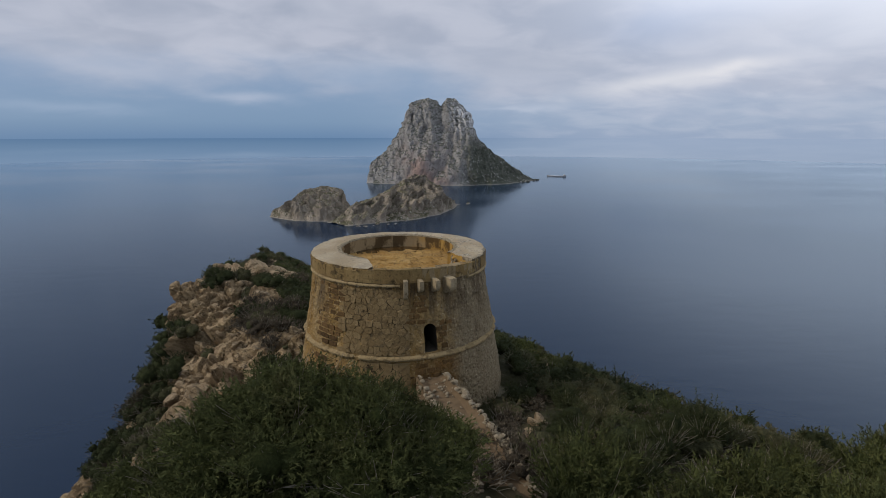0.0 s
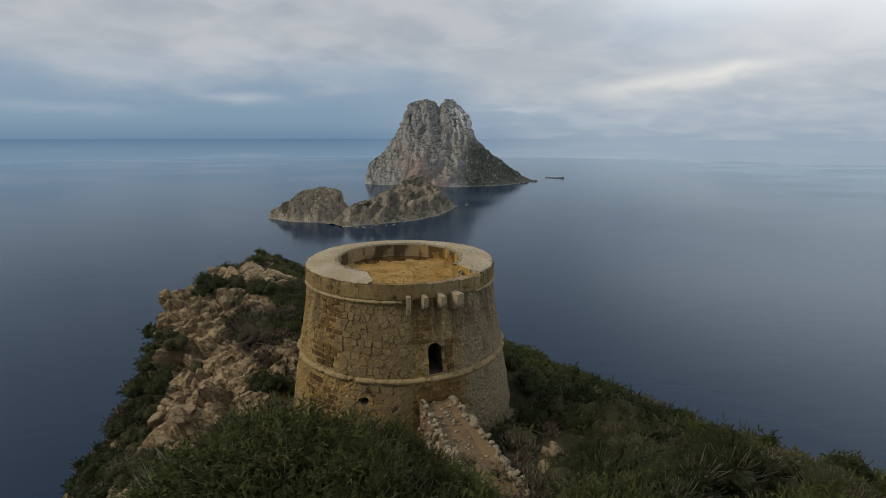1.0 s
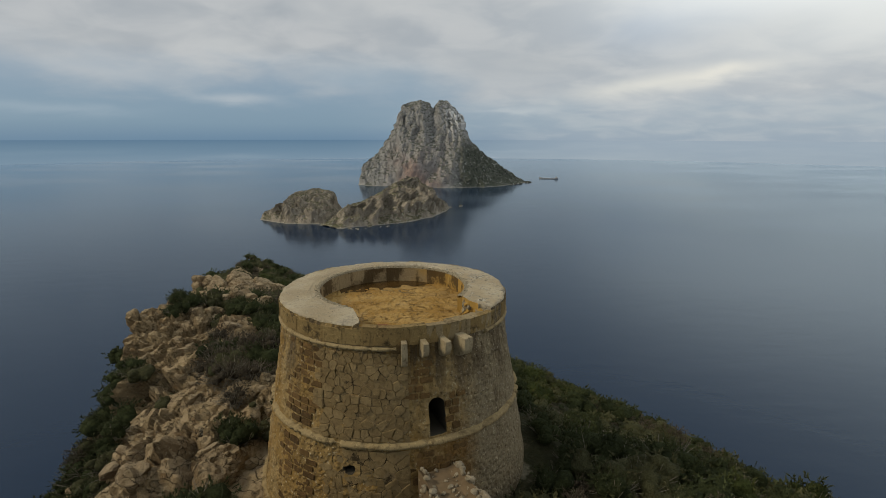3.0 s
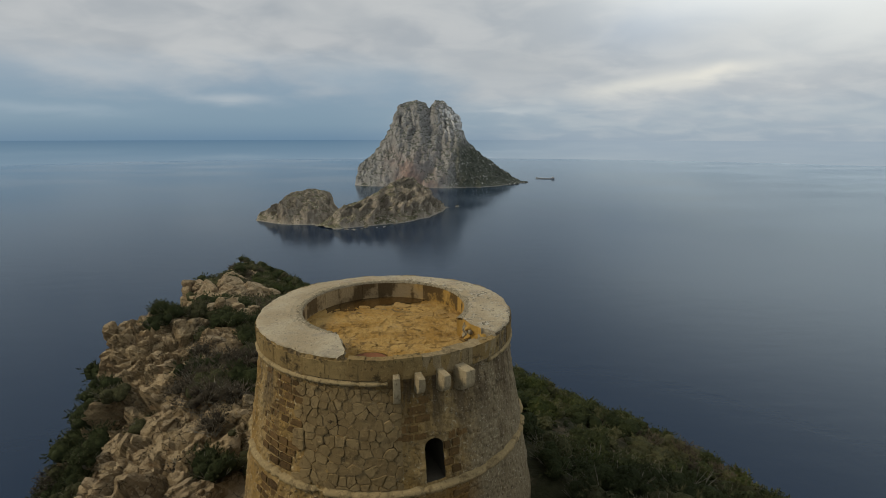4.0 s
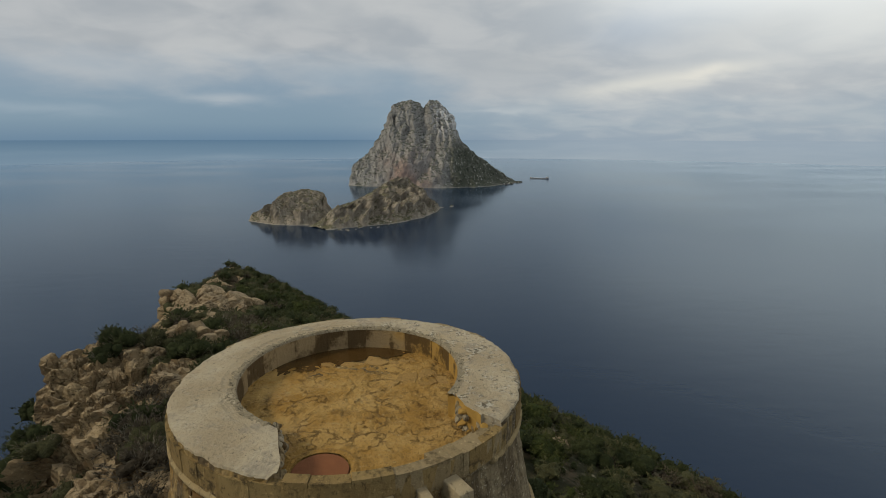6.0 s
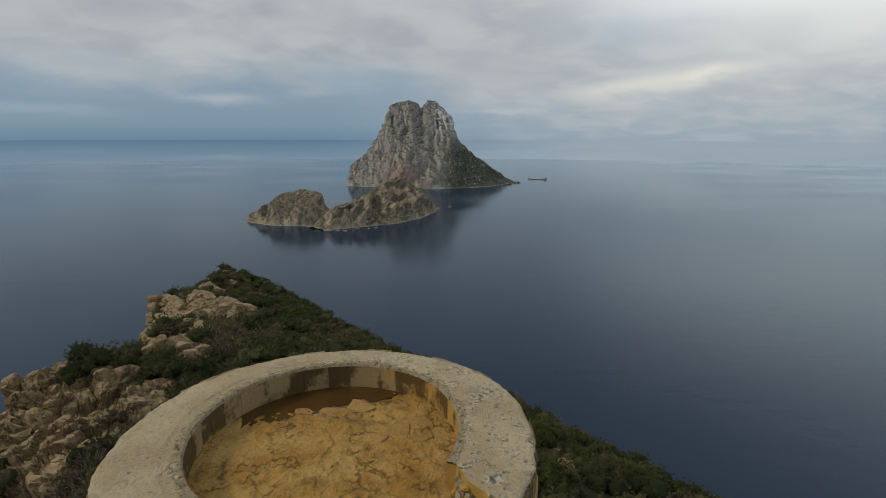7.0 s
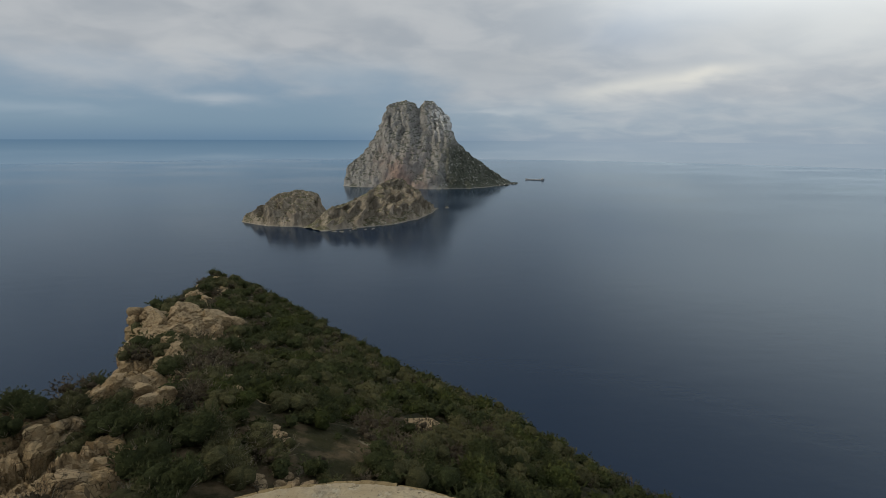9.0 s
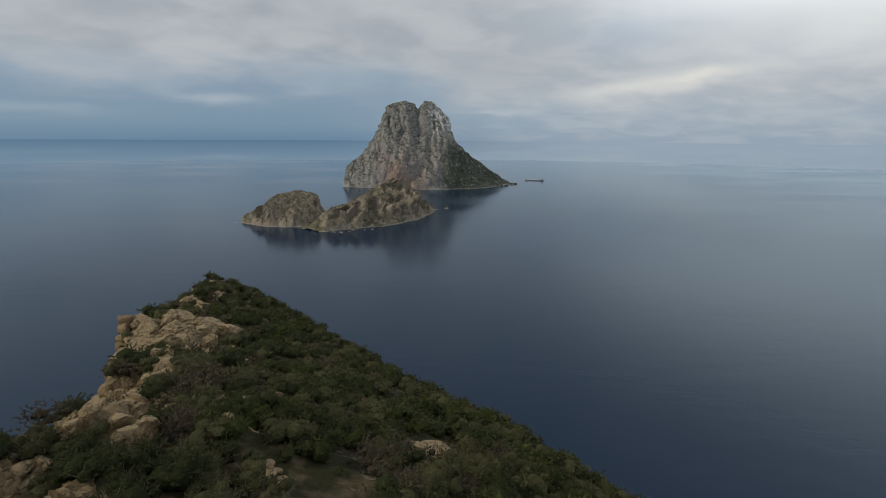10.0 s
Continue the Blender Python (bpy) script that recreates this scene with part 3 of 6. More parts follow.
def knobs(p, r):
    """How far the bare rock stands out: slanting beds, rounded blocks and the clefts between them."""
    if r < 0.02 or p.z < 90:
        return 0.12 * fbm(p.x * 0.9, p.y * 0.9, p.z * 0.9, 3)
    q = p + 1.1 * noise.noise_vector(p * 0.22)
    u, v, w = 0.55 * q.x + 0.35 * q.y + 0.76 * q.z, -0.78 * q.x + 0.62 * q.z, 0.9 * q.y - 0.3 * q.x - 0.2 * q.z
    if p.y > 88:                                                # the outer crags have weathered into rounded blocks
        round_ = noise.voronoi(q * 0.21)[0]
        return r * (3.4 * (0.5 - round_[0]) - 2.0 * max(0, 1 - (round_[1] - round_[0]) / 0.18) + 0.3 * fbm(q.x * 0.8, q.y * 0.8, q.z * 0.8, 4) + 0.4 * (ridged(q.x * 0.3, q.y * 0.3, q.z * 0.1, 3) - 1.0))
    out = 0.55 * (ridged(v * 0.22, w * 0.07, u * 0.035, 4) - 1.0) + 0.16 * fbm(q.x * 1.3, q.y * 1.3, q.z * 1.3, 5) + 0.22 * (ridged(v * 1.1, w * 0.30, u * 0.22, 3) - 1.0)
    for k, (size, tilt, jump, deep, wide) in enumerate(((0.15, 1.7, 0.9, 1.0, 0.10), (0.40, 0.80, 0.50, 0.55, 0.09), (0.95, 0.34, 0.24, 0.24, 0.10))):
        c = Vector((u * size * 0.75, v * size * 1.5, w * size)) + Vector((3 * k, 1 + k, 7 * k))
        near, points = noise.voronoi(c)
        face = noise.cell_vector(points[0] * 37.3) - Vector((0.5, 0.5, 0.5))
        out += tilt * (c - points[0]).dot(face) + jump * (noise.cell(points[0] * 53.1) - 0.5) - deep * max(0, 1 - (near[1] - near[0]) / wide)
    return r * (out + 0.45)


def near_tower(x, y):
    return min(1, max(0.25, (math.hypot(x + 2.95, y - 30.85) - 7.2) / 3))


def surface_z(x, y):
    z = base_z(x, y)
    return z + knobs(Vector((x, y, z)), rockiness(x, y) * near_tower(x, y))


ys = np.concatenate([np.arange(-110, 0, 4.0), np.arange(0, 14, 0.8), np.arange(14, 23, 0.36), np.arange(23, 66, 0.18), np.arange(66, 90, 0.34), np.arange(90, 126, 0.42), np.arange(126, 222, 1.2), np.arange(222, 336, 6)])
rows_x = []
for y in ys:
    xl, xm, xr = (float(np.interp(y, RY, RV[k])) for k in (0, 2, 4))
    rows_x.append(np.concatenate([np.linspace(xl - 130, xl - 24, 14)[:-1], np.linspace(xl - 24, xl - 8, 44)[:-1], np.linspace(xl - 8, xm + 2, 124)[:-1],
                                  np.linspace(xm + 2, xm + 10, 26)[:-1], np.linspace(xm + 10, xr, 64)[:-1], np.linspace(xr, xr + 20, 20)[:-1], np.linspace(xr + 20, xr + 190, 16)]))
GX = np.array(rows_x)
GY = np.repeat(ys[:, None], GX.shape[1], 1)
GZ = np.array([[base_z(float(a), float(b)) for a, b in zip(ra, rb)] for ra, rb in zip(GX, GY)])
GR = np.array([[rockiness(float(a), float(b)) * near_tower(float(a), float(b)) for a, b in zip(ra, rb)] for ra, rb in zip(GX, GY)])
du = np.stack([np.gradient(g, axis=1) for g in (GX, GY, GZ)], -1)
dv = np.stack([np.gradient(g, axis=0) for g in (GX, GY, GZ)], -1)
GN = np.cross(du, dv)
GN /= np.linalg.norm(GN, axis=2)[:, :, None]
GN[:, :, 2] = np.maximum(GN[:, :, 2], 0.35)
GD = np.array([[knobs(Vector((float(GX[i, j]), float(GY[i, j]), float(GZ[i, j]))), float(GR[i, j])) for j in range(GX.shape[1])] for i in range(GX.shape[0])])
sheet = grid_mesh("ground", GX + GN[:, :, 0] * GD, GY + GN[:, :, 1] * GD, GZ + GN[:, :, 2] * GD, M_GROUND, True)
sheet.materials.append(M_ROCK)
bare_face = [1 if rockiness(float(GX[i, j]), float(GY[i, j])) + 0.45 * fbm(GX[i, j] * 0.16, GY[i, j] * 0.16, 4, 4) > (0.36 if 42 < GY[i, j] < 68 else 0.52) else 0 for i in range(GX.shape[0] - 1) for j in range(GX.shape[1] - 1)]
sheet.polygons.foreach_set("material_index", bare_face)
sheet.polygons.foreach_set("use_smooth", [not b for b in bare_face])
ground = tagged(new("ground", sheet), "rocky headland with thin soil, dry scrub and a steep limestone cliff", "headland", kind="structure")

# ---------------------------------------------------------------- the islands


def island(name, label, mat, axis, profile, front, back, foot, rough, n_along, n_across, seed, group="", flutes=False):
    """A rocky island: axis, two ends of its crest on the map; profile, heights along it; front and back, its breadths along it;
    foot, how far its cliffs stand from the crest (0 steep, 1 gentle)."""
    a, b = Vector((*axis[0], 0)), Vector((*axis[1], 0))
    d = (b - a).normalized()
    n = Vector((d.y, -d.x, 0))
    length = (b - a).length
    pk = np.array(profile)
    u = np.linspace(-0.06, 1.06, n_along)
    v = np.concatenate([-np.linspace(1.25, 0, n_across) ** 0.9, np.linspace(0, 1.25, n_across // 2)[1:]])
    X, Y, Z = (np.zeros((len(u), len(v))) for _ in range(3))
    for i, s in enumerate(u):
        h = float(np.interp(s, pk[:, 0], pk[:, 1]))
        fr, ba, ft = (float(np.interp(s, *zip(*w))) for w in (front, back, foot))
        for j, t in enumerate(v):
            w = fr if t < 0 else ba
            q = a + d * (s * length) + n * (-t * w)
            wob = 0.10 * fbm(q.x * 0.008 + seed, q.y * 0.008, 0, 3)
            e = min(1.0, abs(t) * (1 + wob))
            steep = 1 - e ** (2.6 - 1.9 * ft)                       # cliff crown to even slope
            bench = 0.5 * ft * (1 - e) + (1 - 0.5 * ft) * steep
            z = h * bench if abs(t) * (1 + wob) < 1 else -8 * (abs(t) - 0.9)
            z += rough * 0.5 * fbm(q.x * 0.018 + seed, q.y * 0.018, 6.0, 3) * min(1, max(0, z) / 25) * min(1, e * 2.5)
            k = min(1.0, max(0.0, z) / 30)
            gully = ridged(q.x * 0.021 + seed, q.y * 0.010, z * 0.004, 6) - 1.0
            fine = fbm(q.x * 0.05, q.y * 0.05, z * 0.03 + seed, 5)
            if flutes:                                              # sheer grooves down the crown, one deep cleft between the peaks
                top = min(1.0, max(0.0, (z - 120) / 130)) * min(1.0, e * 4)
                lean = q.x + 0.12 * z
                groove = ridged(lean * 0.016, z * 0.0012, seed, 3) - 1.0 + 0.5 * (ridged(lean * 0.045, z * 0.003, seed, 3) - 1.0)
                cleft = math.exp(-((s - 0.437 - 0.00008 * (340 - z)) / 0.011) ** 2) * min(1.0, max(0.0, (z - 150) / 150))
                q = q - n * ((6 * cleft - 13 * top * groove) * (1 if t < 0 else -1))
                z -= 5 * cleft * max(0.0, 1 - e * 4)
                gully, fine = 0.42 * gully, 0.50 * fine
            X[i, j] = q.x + rough * k * (0.36 * gully + 0.5 * fine) * n.x + rough * 0.35 * k * fbm(z * 0.05, q.x * 0.02, seed, 4)
            Y[i, j] = q.y + rough * k * (0.36 * gully + 0.5 * fine + 1.1 * fbm(q.x * 0.011 + seed, z * 0.006, 2.0, 3)) * n.y
            Z[i, j] = z + rough * 0.42 * k * (gully + 0.8 * fine) * (0.35 + 0.65 * min(1.0, e * 3)) + 2.5 * fine * min(1, max(0, z + 2) / 4)
    return tagged(new(name, grid_mesh(name, X, Y, Z, mat)), label, "island", group)


island("rock_island", "tall twin-peaked grey limestone island rising sheer from the sea", M_FAR_CLIFF,
       ((-352, 2280), (440, 2310)),
       [(-0.06, -14), (-0.004, -8), (0.004, 40), (0.012, 70), (0.03, 92), (0.106, 142), (0.168, 204), (0.213, 284), (0.243, 344), (0.29, 366), (0.354, 378), (0.405, 368), (0.432, 344),
        (0.465, 376), (0.512, 376), (0.565, 338), (0.607, 308), (0.633, 230), (0.668, 184), (0.743, 132), (0.85, 74), (0.943, 27), (0.985, 8), (1.0, 2), (1.06, -6)],
       [(0, 110), (0.25, 215), (0.5, 265), (0.7, 235), (0.9, 110), (1, 20)], [(0, 130), (0.4, 300), (0.7, 260), (1, 30)],
       [(0, 0.0), (0.2, 0.55), (0.45, 0.62), (0.62, 0.7), (0.8, 0.8), (1, 0.8)], 25, 380, 130, 3.1, "islands", True)
island("rock_islet", "low rounded brown limestone islet with thin green scrub on top", M_ISLET,
       ((-462, 1292), (-244, 1280)),
       [(-0.06, -14), (-0.01, -4), (0.0, 10), (0.02, 15), (0.19, 32), (0.36, 58), (0.47, 73), (0.6, 80), (0.7, 81), (0.82, 72), (0.89, 46), (0.95, 18), (1.0, 8), (1.06, 2)],
       [(0, 40), (0.4, 98), (0.8, 105), (1, 85)], [(0, 40), (0.5, 90), (1, 50)], [(0, 0.1), (0.5, 0.35), (1, 0.2)], 20, 150, 80, 8.7, "islands")
island("rock_islet", "long craggy brown limestone islet with a sharp ridge and green flanks", M_ISLET,
       ((-245, 1165), (30, 1480)),
       [(-0.06, 2), (0, 16), (0.06, 42), (0.13, 45), (0.25, 57), (0.42, 80), (0.58, 100), (0.66, 96), (0.78, 80), (0.88, 53), (0.95, 24), (1.0, 5), (1.06, -5)],
       [(0, 45), (0.3, 100), (0.6, 95), (0.85, 55), (1, 18)], [(0, 40), (0.5, 85), (1, 25)], [(0, 0.3), (0.4, 0.75), (0.8, 0.7), (1, 0.5)], 34, 240, 90, 15.2, "islands")


def shore_rocks(points, size, mat, parent, seed):
    """Fallen blocks along an island's foot, parts of the island."""
    rnd = random.Random(seed)
    for x, y in points:
        x, y = x + rnd.gauss(0, 1.6 * size), y + rnd.gauss(0, 0.8 * size)
        bm = bmesh.new()
        bmesh.ops.create_icosphere(bm, subdivisions=2, radius=1)
        s = size * rnd.choice((0.35, 0.5, 0.8, 1.3))
        for v in bm.verts:
            v.co *= 1 + 0.35 * noise.noise(v.co * 1.3 + Vector((x, y, 0)))
            v.co = Vector((v.co.x * s * 1.5, v.co.y * s, v.co.z * s * 0.7))
        part("shore_rock", bm_mesh("shore_rock", bm, mat), parent, pose(x, y, 0.2 * s, 0, 0, rnd.uniform(0, 180)))


def ship(x, y, turn):
    """A low ship at anchor: dark hull with raised ends, pale deck, a deckhouse aft."""
    hull_m = mat_plain("dark_hull_paint", (0.20, 0.215, 0.24), (0.30, 0.315, 0.34), 0.3, 0.6)
    deck_m = mat_plain("pale_deck", (0.38, 0.40, 0.42), (0.52, 0.53, 0.55), 0.25, 0.8)
    base = tagged(new("ship"), "low dark ship with a pale deck lying still on the sea", "ship")
    base.matrix_basis = pose(x, y, 0, 0, 0, turn)
    stations = [(-49, 0.6, 8.5), (-45, 5, 7.5), (-38, 9, 4.8), (-20, 12, 4.0), (15, 12, 4.0), (34, 12, 4.8), (42, 11, 7.5), (48, 8.0, 8.0), (49, 5.0, 8.0)]
    vs, fs, dv, df = [], [], [], []
    for sx, w, h in stations:
        vs += [(sx, -w, h), (sx, -w * 0.8, -2), (sx, w * 0.8, -2), (sx, w, h)]
        dv += [(sx, -w * 0.93, h - 1.3), (sx, w * 0.93, h - 1.3)]
    for k in range(len(stations) - 1):
        a = 4 * k
        fs += [(a, a + 1, a + 5, a + 4), (a + 1, a + 2, a + 6, a + 5), (a + 2, a + 3, a + 7, a + 6)]
        df.append((2 * k, 2 * k + 2, 2 * k + 3, 2 * k + 1))
    fs += [(0, 3, 2, 1), tuple(4 * (len(stations) - 1) + q for q in (0, 1, 2, 3))]
    part("hull", mesh_of("hull", vs, fs, hull_m), base)
    part("deck", mesh_of("deck", dv, df, deck_m), base)
    for name, cx, lx, ly, z0, z1, m in (("deckhouse", 39, 8, 12, 4, 11, deck_m), ("hatch_cover", -8, 46, 15, 2.6, 4.6, deck_m), ("funnel", 41, 2.6, 2.6, 11, 14, hull_m)):
        bm = bmesh.new()
        bmesh.ops.create_cube(bm, size=1)
        for v in bm.verts:
            v.co = Vector((cx + v.co.x * lx, v.co.y * ly, z0 + (v.co.z + 0.5) * (z1 - z0)))
        bmesh.ops.bevel(bm, geom=list(bm.edges), offset=0.3, segments=1, affect="EDGES")
        part(name, bm_mesh(name, bm, m), base)


for k, (isle, pts) in enumerate(zip([o for o in scene.objects if o.name.startswith("rock_isl")], (
        [(430 + 14 * k, 2296 + 9 * k) for k in range(3)] + [(90 + 28 * k, 2040 + 18 * k) for k in range(12)],
        [(-440 + 21 * k, 1262 - 9 * k) for k in range(9)] + [(-250, 1180), (-262, 1172)],
        [(-215 + 13 * k, 1128 + 3 * k * (k > 4) - 8 * (k < 4)) for k in range(9)] + [(-90 + 14 * k, 1190 + 29 * k) for k in range(8)] + [(70, 1500)]))):
    shore_rocks(pts, (7.0, 4.0, 4.2)[k], (M_FAR_CLIFF, M_ISLET, M_ISLET)[k], isle, k)
ship(592, 2495, -24)

# ---------------------------------------------------------------- the watchtower
TX, TY = -2.85, 30.57
RIM_Z, FLOOR_Z = 207.7, 206.72
OVAL, OVAL_Y = 0.94, 0.30                     # the plan is slightly flattened towards the land


def wall_r(z):
    """The battered wall's radius."""
    return 5.57 + 0.165 * (206.4 - z) if z < 206.4 else 5.57


def inner(x, y):
    """The terrace's circle is smaller than the wall's and lies off its centre."""
    w = min(1.0, max(0.0, (5.45 - math.hypot(x, y)) / 1.15))
    s = 1 - 0.0815 * w
    y = (y * s + (0.62 - OVAL_Y) * w) / (1 + (OVAL - 1) * w)
    return x * s - 0.10 * w, y - 0.15 * max(0.0, (y - 3.0) / 2.6)      # the seaward rim is set back a little


def on_wall(angle, z, out=0.0):
    a, r = radians(angle), wall_r(z) + out
    return Vector((TX + r * math.cos(a), TY + r * math.sin(a), z))


def cut(ob, cutters):
    """Cuts solids out of a mesh for good, and throws the solids away."""
    for c in cutters:
        m = ob.modifiers.new("cut", "BOOLEAN")
        m.operation, m.solver, m.object, m.material_mode = "DIFFERENCE", "EXACT", c, "TRANSFER"
    bpy.context.view_layer.update()
    me = bpy.data.meshes.new_from_object(ob.evaluated_get(bpy.context.evaluated_depsgraph_get()))
    ob.modifiers.clear()
    ob.data = me
    for c in cutters:
        bpy.data.objects.remove(c)


def sector(a0, a1, r0, r1, z0, z1, steps=24, jag=0.0):
    """A solid ring sector, in the tower's own place."""
    bm = bmesh.new()
    cols = []
    for i in range(steps + 1):
        a = radians(a0 + (a1 - a0) * i / steps)
        j = jag * (random.random() - 0.5)
        cols.append([bm.verts.new((r * math.cos(a + (jag * (random.random() - 0.5) / 5 if i in (0, steps) else 0)), r * math.sin(a), z)) for r, z in ((r0, z0), (r1 + j, z0), (r1 + j, z1), (r0, z1))])
    for p, q in zip(cols, cols[1:]):
        for k in range(4):
            bm.faces.new((p[k], p[(k + 1) % 4], q[(k + 1) % 4], q[k]))
    bm.faces.new(cols[0])
    bm.faces.new(cols[-1][::-1])
    return bm


def arch_solid(w, h, depth):
    bm = bmesh.new()
    pts = [(-w / 2, 0), (w / 2, 0)] + [(w / 2 * math.cos(a), h - w / 2 + w / 2 * math.sin(a)) for a in np.linspace(0, math.pi, 13)]
    f = [bm.verts.new((x, -depth, z)) for x, z in pts]
    b = [bm.verts.new((x, depth, z)) for x, z in pts]
    bm.faces.new(f)
    bm.faces.new(b[::-1])
    for i in range(len(pts)):
        k = (i + 1) % len(pts)
        bm.faces.new((f[i], b[i], b[k], f[k]))
    return bm


tower = tagged(new("watchtower"), "round battered stone watchtower with a broken parapet and small arched doorway", "tower")
tower.matrix_basis = pose(TX, TY, 0)

profile = [(wall_r(z), z) for z in np.arange(193.0, 206.4, 0.12)] + [(5.58, 206.55), (5.61, 207.0), (5.61, 207.45), (5.59, 207.62), (5.56, 207.68), (5.48, 207.71), (5.3, 207.72), (5.1, 207.73), (4.9, 207.735), (4.7, 207.74), (4.5, 207.73), (4.42, 207.70), (4.3, 207.69), (4.15, 207.68), (4.07, 207.62),
           (4.05, 207.3), (4.06, 207.0), (4.06, FLOOR_Z), (2.5, FLOOR_Z + 0.03), (1.0, FLOOR_Z + 0.04)]
SEG = 360
verts, faces = [], []
for k, (r, z) in enumerate(profile):
    for i in range(SEG):
        a = 2 * math.pi * i / SEG
        x, y = r * math.cos(a), r * math.sin(a)
        bump = 0.07 * fbm(x * 0.9, y * 0.9, z * 0.9, 5) + 0.045 * fbm(x * 3.1, y * 3.1, z * 3.1, 4)
        lift = 0
        if z > 207.4 and r > 4.5:
            bump -= 0.07 * max(0, fbm(x * 3.5, y * 3.5, z * 3, 4) - 0.2) if r > 5.4 else 0
            lift = 0.03 * fbm(x * 1.7, y * 1.7, 5, 4) - 0.08 * max(0, fbm(x * 0.8, y * 0.8, 11, 3) - 0.2) - 0.02
        x, y = x * (1 + bump / r), y * (1 + bump / r)
        if z > 206.6:
            x, y = inner(x, y)
        verts.append((x, y, z + lift))
top = len(verts)
verts += [(0, 0, FLOOR_Z + 0.05), (0, 0, 193.0)]
for k in range(len(profile) - 1):
    for i in range(SEG):
        j = (i + 1) % SEG
        faces.append((k * SEG + i, k * SEG + j, (k + 1) * SEG + j, (k + 1) * SEG + i))
last = (len(profile) - 1) * SEG
for i in range(SEG):
    j = (i + 1) % SEG
    faces.append((last + i, last + j, top))
    faces.append((j, i, top + 1))
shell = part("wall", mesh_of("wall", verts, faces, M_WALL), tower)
DOOR_A = -69.0
cutters = []
edge = [(-1.3, -1.0), (-1.95, -2.1), (-1.75, -2.4), (-1.52, -3.05), (-1.34, -3.7), (-1.1, -4.35), (-1.04, -4.8)]
edge += [(5.36 * math.cos(radians(d)), 5.36 * math.sin(radians(d))) for d in np.arange(-101, -33, 4)]
edge += [(4.15, -2.7), (3.95, -2.3), (3.62, -1.95), (3.5, -1.6), (3.3, -1.0)]
edge = [(x + 0.05 * noise.noise(Vector((x * 3, y * 3, 4))), (y - OVAL_Y * (math.hypot(x, y) < 5.2)) / (OVAL if math.hypot(x, y) < 5.2 else 1) + 0.05 * noise.noise(Vector((x * 3, y * 3, 8)))) for x, y in edge]
gap_bm = bmesh.new()
lo, hi = ([gap_bm.verts.new((x, y, z)) for x, y in edge] for z in (FLOOR_Z + 0.05, 208.5))
gap_bm.faces.new(lo[::-1])
gap_bm.faces.new(hi)
for i in range(len(edge)):
    k = (i + 1) % len(edge)
    gap_bm.faces.new((lo[i], lo[k], hi[k], hi[i]))
gap1 = new("c", bm_mesh("c", gap_bm, M_INNER))
gap2 = new("c", bm_mesh("c", sector(-101.5, -35.0, 5.0, 6.2, 207.33, 208.5, 40), M_RIM))
door = new("c", bm_mesh("c", arch_solid(0.76, 1.62, 2.8), M_RECESS_SHADE))
q = on_wall(DOOR_A, 202.70)
for c in (gap1, gap2):
    c.matrix_basis = pose(TX, TY, 0)
door.matrix_basis = pose(q.x, q.y, q.z, 0, 0, DOOR_A + 90)
hole_bm = bmesh.new()
bmesh.ops.create_icosphere(hole_bm, subdivisions=2, radius=1)
for v in hole_bm.verts:
    v.co = Vector((v.co.x * 0.32, v.co.y * 0.8, v.co.z * 0.20)) * (1 + 0.35 * noise.noise(v.co * 1.7))
hole = new("c", bm_mesh("c", hole_bm, M_RECESS_SHADE))
q = on_wall(-104, 201.30)
hole.matrix_basis = pose(q.x, q.y, q.z, 0, 0, -14)
shell.data.materials.append(M_RIM)
shell.data.polygons.foreach_set("material_index", [1 if p.center.z > 207.58 and math.hypot(p.center.x + 0.1, p.center.y * OVAL + OVAL_Y - 0.62) > 3.76 else 0 for p in shell.data.polygons])
drain_bm = bmesh.new()
bmesh.ops.create_cone(drain_bm, cap_ends=True, segments=20, radius1=0.17, radius2=0.17, depth=0.9)
drain = new("c", bm_mesh("c", drain_bm, M_MORTAR))
drain.matrix_basis = pose(TX + 5.35 * math.cos(radians(-101.6)), TY + 5.35 * math.sin(radians(-101.6)), 207.52, 90, 0, -11.6)
cut(shell, [gap1, gap2, door, hole, drain])
shell.data.polygons.foreach_set("use_smooth", [False] * len(shell.data.polygons))


def cordon(a0, a1, z, radius, drop):
    """A half-round string course, chipped by weather."""
    n = int(abs(a1 - a0) * 1.3)
    vs, fs = [], []
    for i in range(n + 1):
        t = i / n
        ang = a0 + (a1 - a0) * t
        a = radians(ang)
        chip = max(0, fbm(ang * 0.16, z, 2, 4) - drop)
        rr = radius * (1 - min(0.85, chip * 1.5)) * (1 + 0.10 * fbm(ang * 0.5, z, 7, 3))
        for k in range(8):
            b = math.pi * (k / 7 - 0.5)
            out = wall_r(z) - 0.05 + (rr + 0.05) * math.cos(b) * 1.15
            zz = z + rr * math.sin(b) + 0.02 * fbm(ang * 0.3, k, z, 2)
            vs.append((out * math.cos(a), out * math.sin(a), zz))
    for i in range(n):
        for k in range(7):
            fs.append((i * 8 + k, i * 8 + 8 + k, i * 8 + 9 + k, i * 8 + 1 + k))
    fs += [tuple(range(8)), tuple(range(n * 8 + 7, n * 8 - 1, -1))]
    return mesh_of("string_course", vs, fs, M_CORDON, True)


part("string_course", cordon(-85, -400, 206.64, 0.12, 0.22), tower, label="chipped half-round stone moulding")
part("string_course", cordon(-180, 180, 202.42, 0.17, 0.10), tower, label="chipped half-round stone moulding")
part("string_course", cordon(-180, 180, 197.75, 0.16, 0.10), tower, label="chipped half-round stone moulding")


